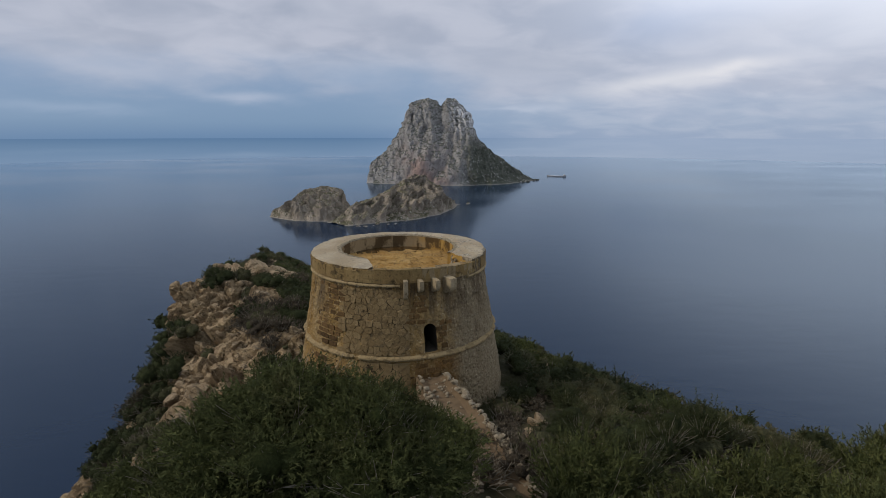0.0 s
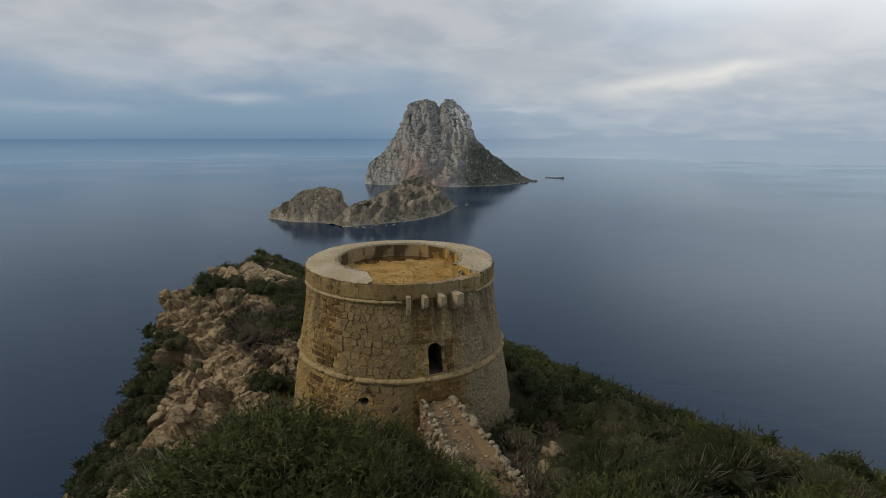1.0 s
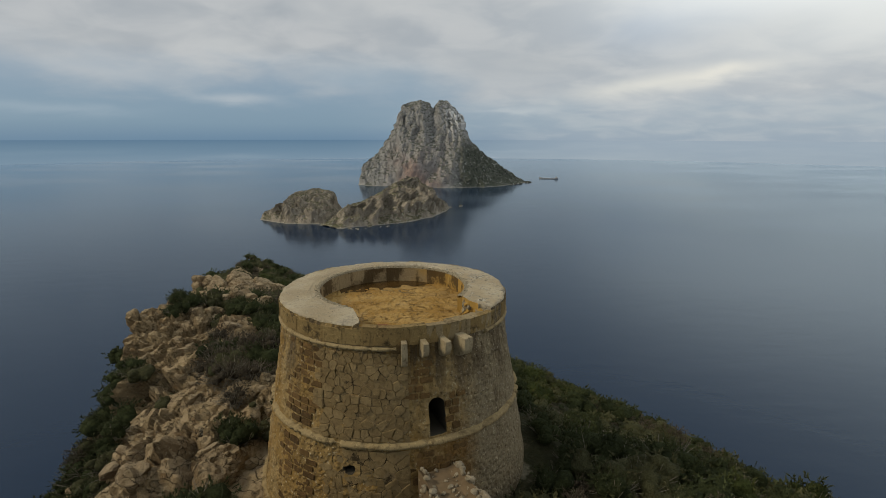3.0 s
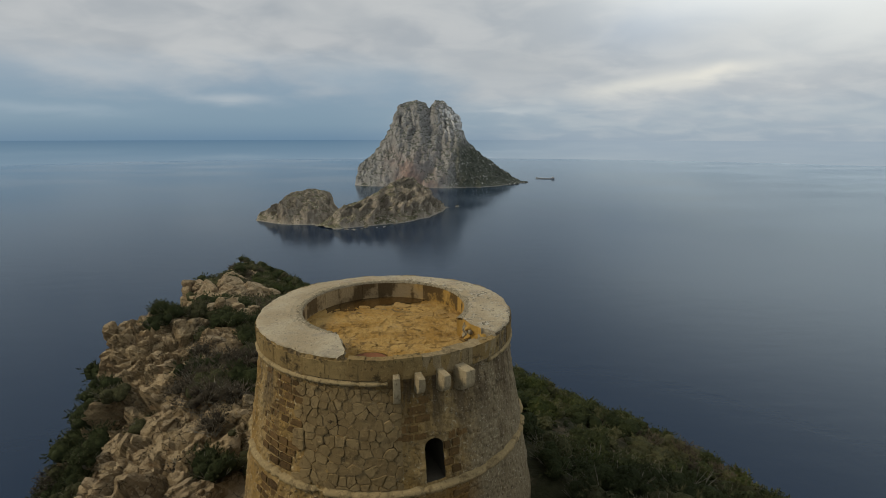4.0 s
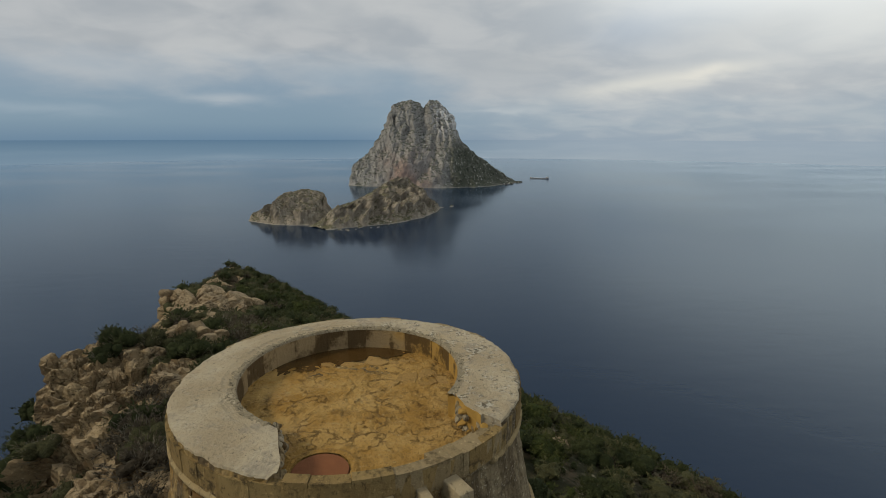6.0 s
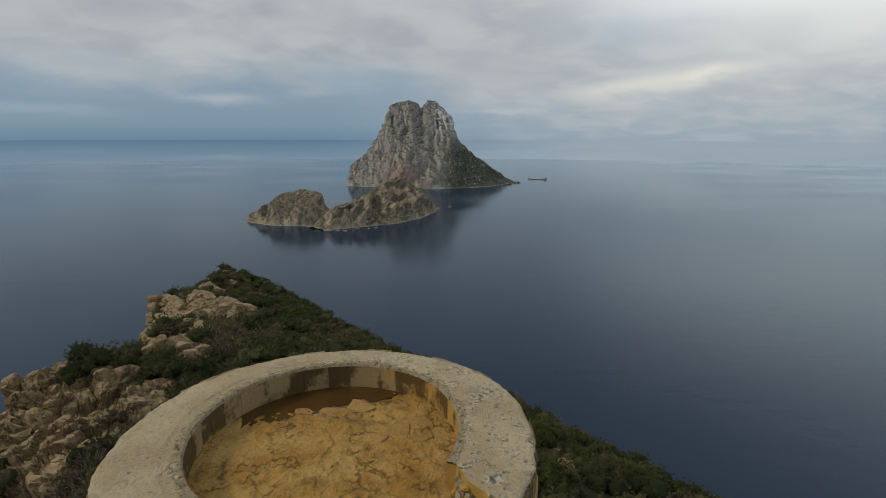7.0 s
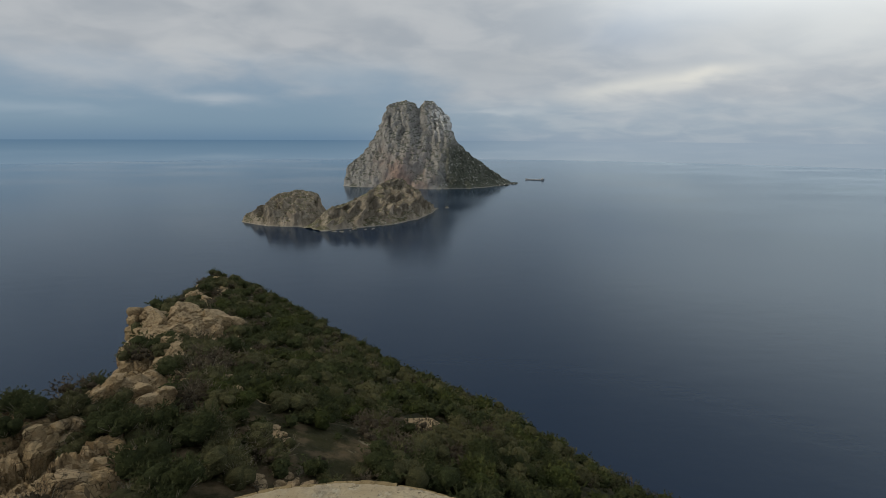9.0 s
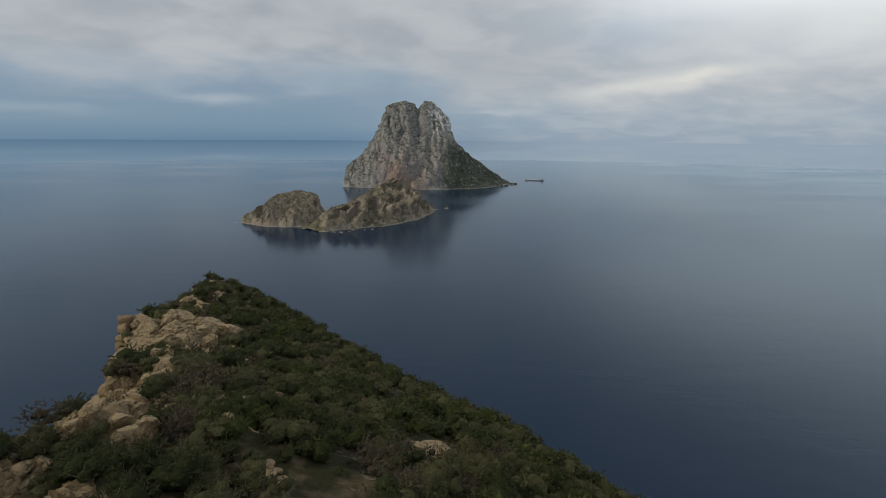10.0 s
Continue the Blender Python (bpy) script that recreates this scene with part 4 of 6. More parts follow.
def corbel(name_len, out, width, height):
    """A stone bracket with a rounded underside; it stands out along -y."""
    bm = bmesh.new()
    pts = [(0.3, 0), (-out, 0), (-out, -height * 0.45)] + [(-out + out * 0.95 * (1 - math.cos(b)), -height * 0.45 - height * 0.55 * math.sin(b)) for b in np.linspace(0.2, math.pi / 2, 6)] + [(0.3, -height)]
    l = [bm.verts.new((-width / 2, y, z)) for y, z in pts]
    r = [bm.verts.new((width / 2, y, z)) for y, z in pts]
    bm.faces.new(l)
    bm.faces.new(r[::-1])
    for i in range(len(pts)):
        k = (i + 1) % len(pts)
        bm.faces.new((l[i], r[i], r[k], l[k]))
    bmesh.ops.bevel(bm, geom=list(bm.edges), offset=0.022, segments=1, affect="EDGES")
    bmesh.ops.subdivide_edges(bm, edges=list(bm.edges), cuts=1)
    for v in bm.verts:
        v.co += 0.018 * noise.noise_vector(v.co * 4 + Vector((name_len, 0, 0)))
    return bm_mesh("corbel", bm, M_CORBEL)


for ang, out, wd, ht in ((-82.0, 0.44, 0.25, 1.20), (-74, 0.70, 0.25, 0.78), (-65.5, 0.76, 0.27, 0.82), (-57, 0.82, 0.40, 1.0)):
    q = on_wall(ang, 207.02, -0.02)
    part("corbel", corbel(ang, out, wd, ht), tower, pose(q.x - TX, q.y - TY, q.z, 0, 0, ang + 90))


def clip_cell(poly, px, py, nx, ny):
    """The part of a polygon on the near side of a line."""
    out = []
    for i, (x0, y0) in enumerate(poly):
        x1, y1 = poly[(i + 1) % len(poly)]
        d0, d1 = (x0 - px) * nx + (y0 - py) * ny, (x1 - px) * nx + (y1 - py) * ny
        if d0 <= 0:
            out.append((x0, y0))
        if d0 * d1 < 0:
            t = d0 / (d0 - d1)
            out.append((x0 + (x1 - x0) * t, y0 + (y1 - y0) * t))
    return out


def cells(points, bounds, joint):
    """Irregular stones: the plane shared out between points, with joints."""
    made = []
    for i, (px, py) in enumerate(points):
        poly = [(bounds[0], bounds[1]), (bounds[2], bounds[1]), (bounds[2], bounds[3]), (bounds[0], bounds[3])]
        for j, (qx, qy) in enumerate(points):
            d = math.hypot(qx - px, qy - py)
            if i != j and d < 2.2:
                nx, ny = (qx - px) / d, (qy - py) / d
                poly = clip_cell(poly, (px + qx) / 2 - nx * joint / 2, (py + qy) / 2 - ny * joint / 2, nx, ny)
        if len(poly) >= 3:
            made.append(((px, py), poly))
    return made


def chaikin(poly, n=1, f=0.2):
    for _ in range(n):
        poly = [p for i in range(len(poly)) for p in (
            tuple(a + (b - a) * f for a, b in zip(poly[i], poly[(i + 1) % len(poly)])),
            tuple(a + (b - a) * (1 - f) for a, b in zip(poly[i], poly[(i + 1) % len(poly)])))]
    return poly


def worn(poly, much):
    """A stone's outline with blunt corners and uneven edges."""
    poly = [((x0 + x1) / 2 * k + x0 * (1 - k), (z0 + z1) / 2 * k + z0 * (1 - k)) for (x0, z0), (x1, z1) in zip(poly, poly[1:] + poly[:1]) for k in (0, 1)]
    poly = chaikin(poly, 1, 0.24)
    cx, cz = sum(p[0] for p in poly) / len(poly), sum(p[1] for p in poly) / len(poly)
    k = random.uniform(0.94, 1.04)
    return [(cx + (x - cx) * k + much * noise.noise(Vector((x * 6, z * 6, 1))), cz + (z - cz) * k + much * noise.noise(Vector((x * 6, z * 6, 9)))) for x, z in poly]


def wall_stone(poly, proud, mat, name, a_mid):
    """One stone of the wall from its outline in (metres round, height); it stands a little proud and has a pillowed face."""
    cx, cz = (sum(p[k] for p in poly) / len(poly) for k in (0, 1))
    vs, fs = [], []
    n = len(poly)
    dome = proud * (0.8 + 0.5 * random.random())
    for shrink, out in ((1.0, -0.03), (0.985, 0.028 + dome * 0.4), (0.93, 0.03 + dome), (0.55, 0.03 + dome * 1.02)):
        for x, z in poly:
            X, Zz = cx + (x - cx) * shrink, cz + (z - cz) * shrink
            a = a_mid + X / 6.0
            r = wall_r(Zz) + out + 0.012 * noise.noise(Vector((X * 5, Zz * 5, out)))
            vs.append((r * math.cos(a), r * math.sin(a), Zz))
    for k in range(3):
        for i in range(n):
            j = (i + 1) % n
            fs.append((k * n + i, k * n + j, (k + 1) * n + j, (k + 1) * n + i))
    fs.append(tuple(range(3 * n, 4 * n)))
    return part(name, mesh_of(name, vs, fs, mat), tower)


random.seed(5)


def mortar_bed(a_mid, x0, x1, z0, z1, out=0.012):
    vs, fs = [], []
    nx, nz = int((x1 - x0) / 0.12), int((z1 - z0) / 0.12)
    for i in range(nx + 1):
        for k in range(nz + 1):
            x, z = x0 + (x1 - x0) * i / nx, z0 + (z1 - z0) * k / nz
            edge = min(i, nx - i, k, nz - k) < 2
            r = wall_r(z) + (-0.12 if edge and fbm(x * 2, z * 2, 1, 3) > -0.1 else out + 0.012) + 0.02 * fbm(x * 3, z * 3, a_mid, 3)
            a = a_mid + x / 6.0
            vs.append((r * math.cos(a), r * math.sin(a), z))
    for i in range(nx):
        for k in range(nz):
            q = i * (nz + 1) + k
            if math.hypot(x0 + (x1 - x0) * i / nx + 0.36, z0 + (z1 - z0) * k / nz - 201.3) > 0.36:
                fs.append((q, q + nz + 1, q + nz + 2, q + 1))
    part("mortar_bed", mesh_of("mortar_bed", vs, fs, M_MORTAR), tower, label="dark crumbling earth mortar")


mortar_bed(radians(-100), -1.35, 2.05, 202.9, 206.3)
mortar_bed(radians(-100), -1.2, 2.0, 198.0, 202.1)
# rubble panel, left of the doorway
A_MID = radians(-100)
pts = []
z = 202.6
while z < 206.7:
    x = -2.2 + random.random() * 0.3
    while x < 2.1:
        pts.append((x + random.uniform(-0.05, 0.05), z + random.uniform(-0.10, 0.10)))
        x += random.choice((0.22, 0.30, 0.40, 0.50, 0.62)) * random.uniform(0.9, 1.1)
    z += random.uniform(0.26, 0.44)
for (px, pz), poly in cells(pts, (-2.3, 202.62, 2.05, 206.42), 0.02):
    if abs(px) < 2.05:
        wall_stone(worn(poly, 0.045), random.choice((0.004, 0.02, 0.035, 0.05, 0.07)) * random.uniform(0.8, 1.2), M_RUBBLE, "rubble_stone", A_MID)
# rubble under the string course
pts = [(random.uniform(-1.7, 1.9), random.uniform(197.9, 202.1)) for _ in range(130)]
for (px, pz), poly in cells(pts, (-1.8, 197.8, 2.0, 202.2), 0.022):
    if random.random() < (0.9 if px > 0.0 else 0.5) and math.hypot(px + 0.4, pz - 201.30) > 0.45:
        wall_stone(worn(poly, 0.05), random.uniform(0.002, 0.05), M_RUBBLE, "rubble_stone", A_MID)


def courses(a_mid, x0, x1, z0, z1, h, w, ragged, mat, gone=0.08):
    z, odd = z0, 0
    while z < z1 - 0.1:
        hh = h * random.uniform(0.88, 1.12)
        x = x0 + random.uniform(-ragged, ragged) - (0.5 * w if odd else 0)
        end = x1 + random.uniform(-ragged, ragged)
        while x < end:
            ww = w * random.uniform(0.75, 1.3)
            if random.random() > gone:
                g = 0.042
                wall_stone(chaikin([(x + g, z + g), (x + ww - g, z + g), (x + ww - g, z + hh - g), (x + g, z + hh - g)], 1, 0.08), random.uniform(-0.02, 0.02), mat, "ashlar_block", a_mid)
            x += ww
        z += hh
        odd ^= 1


courses(radians(-131), -0.85, 0.80, 202.7, 206.3, 0.32, 0.56, 0.16, M_ASHLAR, 0.05)
courses(radians(-131), -1.0, 1.0, 198.6, 202.1, 0.34, 0.58, 0.2, M_ASHLAR, 0.15)
courses(radians(-74), -0.95, 0.05, 204.35, 206.0, 0.34, 0.60, 0.15, M_ASHLAR, 0.25)
courses(radians(-67), 0.35, 0.75, 202.75, 204.4, 0.36, 0.42, 0.06, M_ASHLAR, 0.1)
courses(radians(-72), -0.8, 1.0, 200.6, 202.1, 0.36, 0.62, 0.15, M_ASHLAR, 0.25)


def ring_block(a0, a1, r0, r1, z0, z1, mat, name, seed):
    vs, fs = [], []
    n = 8
    for i in range(n + 1):
        a = radians(a0 + (a1 - a0) * i / n)
        for r, z in ((r0, z0), (r1, z0), (r1, z1), (r0, z1)):
            w = 0.012 * noise.noise(Vector((a * 30 + seed, r * 4, z * 4))) - 0.07 * max(0, noise.noise(Vector((a * 22, r * 3, z * 5 + 3))) - 0.12) * (r > 5)
            vs.append((*inner((r + w) * math.cos(a), (r + w) * math.sin(a)), z + w))
    for i in range(n):
        for k in range(4):
            fs.append((i * 4 + k, i * 4 + (k + 1) % 4, i * 4 + 4 + (k + 1) % 4, i * 4 + 4 + k))
    fs += [(3, 2, 1, 0), (n * 4, n * 4 + 1, n * 4 + 2, n * 4 + 3)]
    return part(name, mesh_of(name, vs, fs, mat), tower)


# the parapet's outer course of long blocks, and the stones that line it inside
a = -455.0
while a < -108:
    w = random.uniform(5.5, 10)
    bare = -335 < a < -205                                      # on the seaward side the plaster has worn off the blocks' tops
    ring_block(a + 0.12 * bare + 0.05, a + w - 0.05, 5.42 + 0.07 * bare, 5.65 + random.uniform(-0.012, 0.02), 206.80, (207.66 if bare else 207.50) + random.uniform(-0.05, 0.02), M_CAP if bare else M_PARAPET, "parapet_block", a)
    a += w
a = -99.5
while a < -37:
    w = random.uniform(6.5, 11)
    ring_block(a + 0.06, a + w - 0.06, 5.36 - 0.14 * (a > -70), 5.66 + random.uniform(-0.012, 0.02), 206.80, 207.60 - 0.20 * max(0.0, (a + 62) / 25) + random.uniform(-0.03, 0.03), M_PARAPET if a < -79 else M_CAP, "parapet_block", a)
    a += w
a = -28.0
while a < 240:
    w = min(random.uniform(6, 15), 242 - a)
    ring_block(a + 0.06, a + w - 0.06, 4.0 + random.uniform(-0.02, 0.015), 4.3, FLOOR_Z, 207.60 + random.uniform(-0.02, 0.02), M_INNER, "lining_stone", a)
    a += w

# the parapet's ragged inner lip, where the plaster has come away from the rubble
vs, fs = [], []
na, nr = 520, 9
for i in range(na + 1):
    t = radians(-29 + 271 * i / na)
    wide = 0.34 + 0.12 * fbm(i * 0.045, 3, 1, 4)
    for k in range(nr):
        r = 3.98 + wide * k / (nr - 1)
        x, y = r * math.cos(t), r * math.sin(t)
        up_ = 0.045 * fbm(x * 5, y * 5, 2, 4) + 0.03 * noise.noise(Vector((x * 14, y * 14, 0)))
        vs.append((*inner(x, y), 207.60 if k == 0 else 207.69 - 0.06 * (k == nr - 1) + up_))
for i in range(na):
    for k in range(nr - 1):
        q = i * nr + k
        fs.append((q, q + 1, q + nr + 1, q + nr))
part("rim_lip", mesh_of("rim_lip", vs, fs, M_LIP), tower, label="ragged strip of bare rubble along the parapet's inner edge")
# terrace floor: worn lime with broken slabs
vs, fs = [], []
nr, na = 72, 240
for i in range(nr + 1):
    for k in range(na):
        t = 2 * math.pi * k / na
        gap = -125 < ((math.degrees(t) + 180) % 360 - 180) < -26
        r = 4.06 * min(i, 56) / 56 + (max(0, i - 56) / 16 * 1.30 if gap else max(0, i - 56) * 0.001)
        x, y = r * math.cos(t), r * math.sin(t)
        d = noise.voronoi(Vector((x * 0.75, y * 0.75, 0.3)))[0]
        vs.append((*inner(x, y), FLOOR_Z + 0.10 + 0.06 * fbm(x * 0.5, y * 0.5, 1, 3) + 0.07 * abs(fbm(x * 1.6, y * 1.6, 4, 5)) + 0.03 * fbm(x * 6, y * 6, 2, 3) - 0.03 * (d[1] - d[0] < 0.06) + (0.10 * (r > 4.3) if gap else 0) - 0.17 * max(0, (y - 1.0) / 2.5) * (1 if x < 1.2 else 0.6)))
for i in range(nr):
    for k in range(na):
        j = (k + 1) % na
        fs.append((i * na + k, (i + 1) * na + k, (i + 1) * na + j, i * na + j))
part("terrace_floor", mesh_of("terrace_floor", vs, fs, M_TERRACE, True), tower, label="worn ochre lime terrace floor with broken slabs")
random.seed(11)
pts = []
while len(pts) < 150:
    q = (random.uniform(-4, 4.2), random.uniform(-5.0, 3.6))
    if all(math.hypot(q[0] - a, q[1] - b_) > 0.34 for a, b_ in pts):
        pts.append(q)
for (px, py), poly in cells(pts, (-4.6, -5.4, 4.6, 4.2), 0.045):
    far_r = max(math.hypot(*p) for p in poly)
    ang = math.degrees(math.atan2(py, px))
    limit = 5.2 if -98 < ang < -42 else 3.88
    wet = py > 2.35 and px < 0.5
    near_hatch = math.hypot(px + 0.25, py + 4.3) < 1.5
    if far_r < limit and not wet and not near_hatch and fbm(px * 0.55, py * 0.55, 2, 3) > (-0.6 if py > 2.1 and px > 0.1 else 0.1 if py > 0.6 and px > -0.8 else 0.34):
        poly = chaikin(poly, 1, 0.12)
        z0 = FLOOR_Z + 0.05 + 0.06 * fbm(px * 0.5, py * 0.5, 1, 3) - 0.13 * max(0, (py - 1.2) / 2.5) + (0.06 if math.hypot(px, py) > 4.1 else 0)
        n = len(poly)
        tilt = Vector((random.uniform(-0.07, 0.07), random.uniform(-0.07, 0.07)))
        rise = random.choice((0.05, 0.06, 0.072, 0.085))
        vs = [(*inner(x, y), z0 - 0.05) for x, y in poly]
        for shrink, dz in ((1.0, rise - 0.02), (0.95, rise), (0.5, rise)):
            vs += [(*inner(px + (x - px) * shrink, py + (y - py) * shrink), z0 + dz + tilt.x * (x - px) + tilt.y * (y - py) + 0.012 * fbm(x * 4, y * 4, dz, 3)) for x, y in poly]
        fs = [(k * n + i, k * n + (i + 1) % n, k * n + n + (i + 1) % n, k * n + n + i) for k in range(3) for i in range(n)] + [tuple(range(3 * n, 4 * n))]
        part("floor_slab", mesh_of("floor_slab", vs, fs, M_SLAB), tower)
# rain water in the low back of the terrace
M_WET, N = material("rain_puddle")
finish(N, N.mix(N.noise(place(N), 1.2, 4), (0.035, 0.019, 0.006), (0.085, 0.047, 0.014)), 0.16, None, spec=0.4)
bm = bmesh.new()
far_edge, near_edge = [], []
for i in range(46):
    t = radians(58 + 106 * i / 45)
    w = 1.55 * math.sin(math.pi * i / 45) ** 0.6 * (1 + 0.45 * fbm(i * 0.16, 2, 3, 4))
    far_edge.append(bm.verts.new((*inner(4.0 * math.cos(t), 4.0 * math.sin(t)), FLOOR_Z + 0.062)))
    near_edge.append(bm.verts.new((*inner((3.97 - w) * math.cos(t), (3.97 - w) * math.sin(t)), FLOOR_Z + 0.062)))
for i in range(45):
    bm.faces.new((far_edge[i], far_edge[i + 1], near_edge[i + 1], near_edge[i]))
part("puddle", bm_mesh("puddle", bm, M_WET), tower, label="shallow brown rain puddle")
# filled-in round stair hatch beside the broken parapet
bm = bmesh.new()
bmesh.ops.create_cone(bm, cap_ends=True, segments=40, radius1=0.62, radius2=0.58, depth=0.10)
hatch = part("stair_hatch", bm_mesh("stair_hatch", bm, M_CLAY), tower, pose(-0.3, (-3.75 - OVAL_Y) / OVAL, FLOOR_Z + 0.20) @ Matrix.Diagonal((1.28, 1.28, 1, 1)), "round hatch filled with reddish clay")
bm = bmesh.new()
bmesh.ops.create_cone(bm, cap_ends=False, segments=40, radius1=0.86, radius2=0.74, depth=0.09)
bmesh.ops.create_circle(bm, segments=40, radius=0.74, matrix=Matrix.Translation((0, 0, 0.045)))
bmesh.ops.create_circle(bm, segments=40, radius=0.62, matrix=Matrix.Translation((0, 0, 0.03)))
bmesh.ops.bridge_loops(bm, edges=[e for e in bm.edges if all(abs(v.co.z - 0.045) < 0.02 for v in e.verts)][:0] or [e for e in bm.edges if len(e.link_faces) == 0])
part("hatch_kerb", bm_mesh("hatch_kerb", bm, M_TERRACE), hatch, pose(0, 0, 0.025))

random.seed(17)
for ends in (((-1.04, -4.75), (-1.34, -3.7), (-1.52, -3.05), (-1.95, -2.1)), ((4.2, -2.75), (3.95, -2.3), (3.55, -1.85), (3.4, -1.2))):
    for (x0, y0), (x1, y1) in zip(ends, ends[1:]):
        for k in range(9):
            t = random.random()
            bm = bmesh.new()
            bmesh.ops.create_icosphere(bm, subdivisions=2, radius=1)
            cuts = [(Vector((random.gauss(0, 1), random.gauss(0, 1), random.gauss(0, 1))).normalized(), random.uniform(0.5, 0.8)) for _ in range(7)]
            for v in bm.verts:
                for n_, d_ in cuts:
                    v.co -= n_ * max(0.0, v.co.dot(n_) - d_)
            size = random.choice((0.09, 0.12, 0.16, 0.2))
            x, y = x0 + (x1 - x0) * t + random.uniform(-0.09, 0.09), y0 + (y1 - y0) * t + random.uniform(-0.09, 0.09)
            part("broken_stone", bm_mesh("broken_stone", bm, random.choice((M_LIP, M_INNER, M_CAP))), tower, pose(x, (y - OVAL_Y) / OVAL, random.uniform(FLOOR_Z + 0.12, 207.58), random.uniform(0, 90), random.uniform(0, 90), random.uniform(0, 360)) @ Matrix.Diagonal((size * 1.3, size, size * 0.8, 1)))

tower.matrix_basis = pose(TX - 0.08, TY + OVAL_Y, 0) @ Matrix.Diagonal((1.021, OVAL, 1, 1))

# ---------------------------------------------------------------- loose stones and the ramp to the tower


def boulder_mesh(seed, subdiv=3, cuts=9, rough=0.10, squash=(1, 1, 0.75), mat=None):
    """A broken limestone block: a ball cut by planes and roughened."""
    rnd = random.Random(seed)
    bm = bmesh.new()
    bmesh.ops.create_icosphere(bm, subdivisions=subdiv, radius=1)
    planes = []
    for _ in range(cuts):
        n = Vector((rnd.gauss(0, 1), rnd.gauss(0, 1), rnd.gauss(0, 1))).normalized()
        planes.append((n, rnd.uniform(0.5, 0.82)))
    for v in bm.verts:
        c = v.co.copy()
        for n, d in planes:
            o = c.dot(n) - d
            if o > 0:
                c -= n * o * 0.92
        k = noise.fractal(c * 1.6 + Vector((seed, 0, 0)), 0.8, 2.1, 5)
        crack = noise.voronoi(c * 1.7 + Vector((seed, 3, 0)))[0]
        c *= 1 + rough * k - 0.10 * max(0, 0.12 - (crack[1] - crack[0])) / 0.12 * (subdiv > 3)
        v.co = Vector((c.x * squash[0], c.y * squash[1], c.z * squash[2]))
    return bm_mesh("boulder", bm, mat or M_ROCK)


PEBBLE = [boulder_mesh(20 + i, 2, 8, 0.08, (1, 0.8, 0.62), M_LOOSE) for i in range(8)]
random.seed(8)
ramp = tagged(new("stone_ramp"), "ruined dry-stone ramp with an earth path below the tower door", "ramp")
R0, R1 = Vector((-0.70, 25.1, 201.3)), Vector((2.75, 15.4, 200.7))
along = (R1 - R0)
side_way = Vector((-along.y, along.x, 0)).normalized()            # towards the ramp's right-hand wall
half = 0.68
vs, fs = [], []
n = 40
for i in range(n + 1):
    t = i / n
    p = R0 + along * t + side_way * 0.35 * math.sin(t * 2.5)
    for k, (o, zz) in enumerate(((-half - 0.25, -3.2), (-half - 0.15, 0.12), (-half * 0.6, -0.12), (0, -0.08), (half * 0.6, -0.12), (half + 0.15, 0.12), (half + 0.3, -3.2))):
        q = p + side_way * o * (1 + 0.5 * t)
        vs.append((q.x + 0.10 * fbm(q.x, q.y, k, 3), q.y + 0.10 * fbm(q.x, q.y, k + 9, 3), q.z + zz + 0.07 * fbm(q.x * 1.5, q.y * 1.5, 2, 3)))
for i in range(n):
    for k in range(6):
        fs.append((i * 7 + k, i * 7 + 7 + k, i * 7 + 8 + k, i * 7 + 1 + k))
fs += [(0, 1, 2, 3, 4, 5, 6)]
part("path", mesh_of("path", vs, fs, M_EARTH), ramp, label="trodden brown earth path")
for o, count, tall in ((-half - 0.08, 170, 1.5), (half + 0.1, 200, 1.1)):
    for i in range(count):
        t = random.random() ** 0.9
        p = R0 + along * t + side_way * (0.35 * math.sin(t * 2.5) + o * (1 + 0.5 * t) + random.uniform(-0.14, 0.14))
        s = random.choice((0.08, 0.11, 0.14, 0.17, 0.23)) * random.uniform(0.85, 1.2)
        lift = random.uniform(0.05, 0.28) if i % 2 else random.uniform(-tall, 0.1)
        ob = part("wall_stone", random.choice(PEBBLE), ramp)
        if lift < 0:
            p += side_way * math.copysign(0.16, o)
        ob.matrix_basis = pose(p.x, p.y, p.z + lift, random.uniform(-25, 25), random.uniform(-25, 25), random.uniform(0, 360)) @ Matrix.Diagonal((s, s, s, 1))

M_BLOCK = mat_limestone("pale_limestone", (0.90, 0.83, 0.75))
for i in range(170):
    t = random.uniform(0.0, 1.0)
    p = R0 + along * t + side_way * (0.35 * math.sin(t * 2.5) + random.uniform(-0.75, 0.75) * (1 + 0.5 * t))
    s = random.choice((0.04, 0.06, 0.08, 0.12)) * random.uniform(0.8, 1.3)
    part("loose_stone", random.choice(PEBBLE), ramp, pose(p.x, p.y, p.z - 0.09 + 0.3 * s, random.uniform(-30, 30), random.uniform(-30, 30), random.uniform(0, 360)) @ Matrix.Diagonal((s, s, s, 1)))
BOULDER = [boulder_mesh(40 + i, 4, 10, 0.09, (1, 0.85, 0.8), M_BLOCK) for i in range(7)]
SMALL = [boulder_mesh(80 + i, 3, 9, 0.09, (1, 0.85, 0.75), M_BLOCK) for i in range(7)]
SLAB = [boulder_mesh(60 + i, 4, 8, 0.07, (1.25, 0.9, 0.5), M_BLOCK) for i in range(4)]


HEAP = []


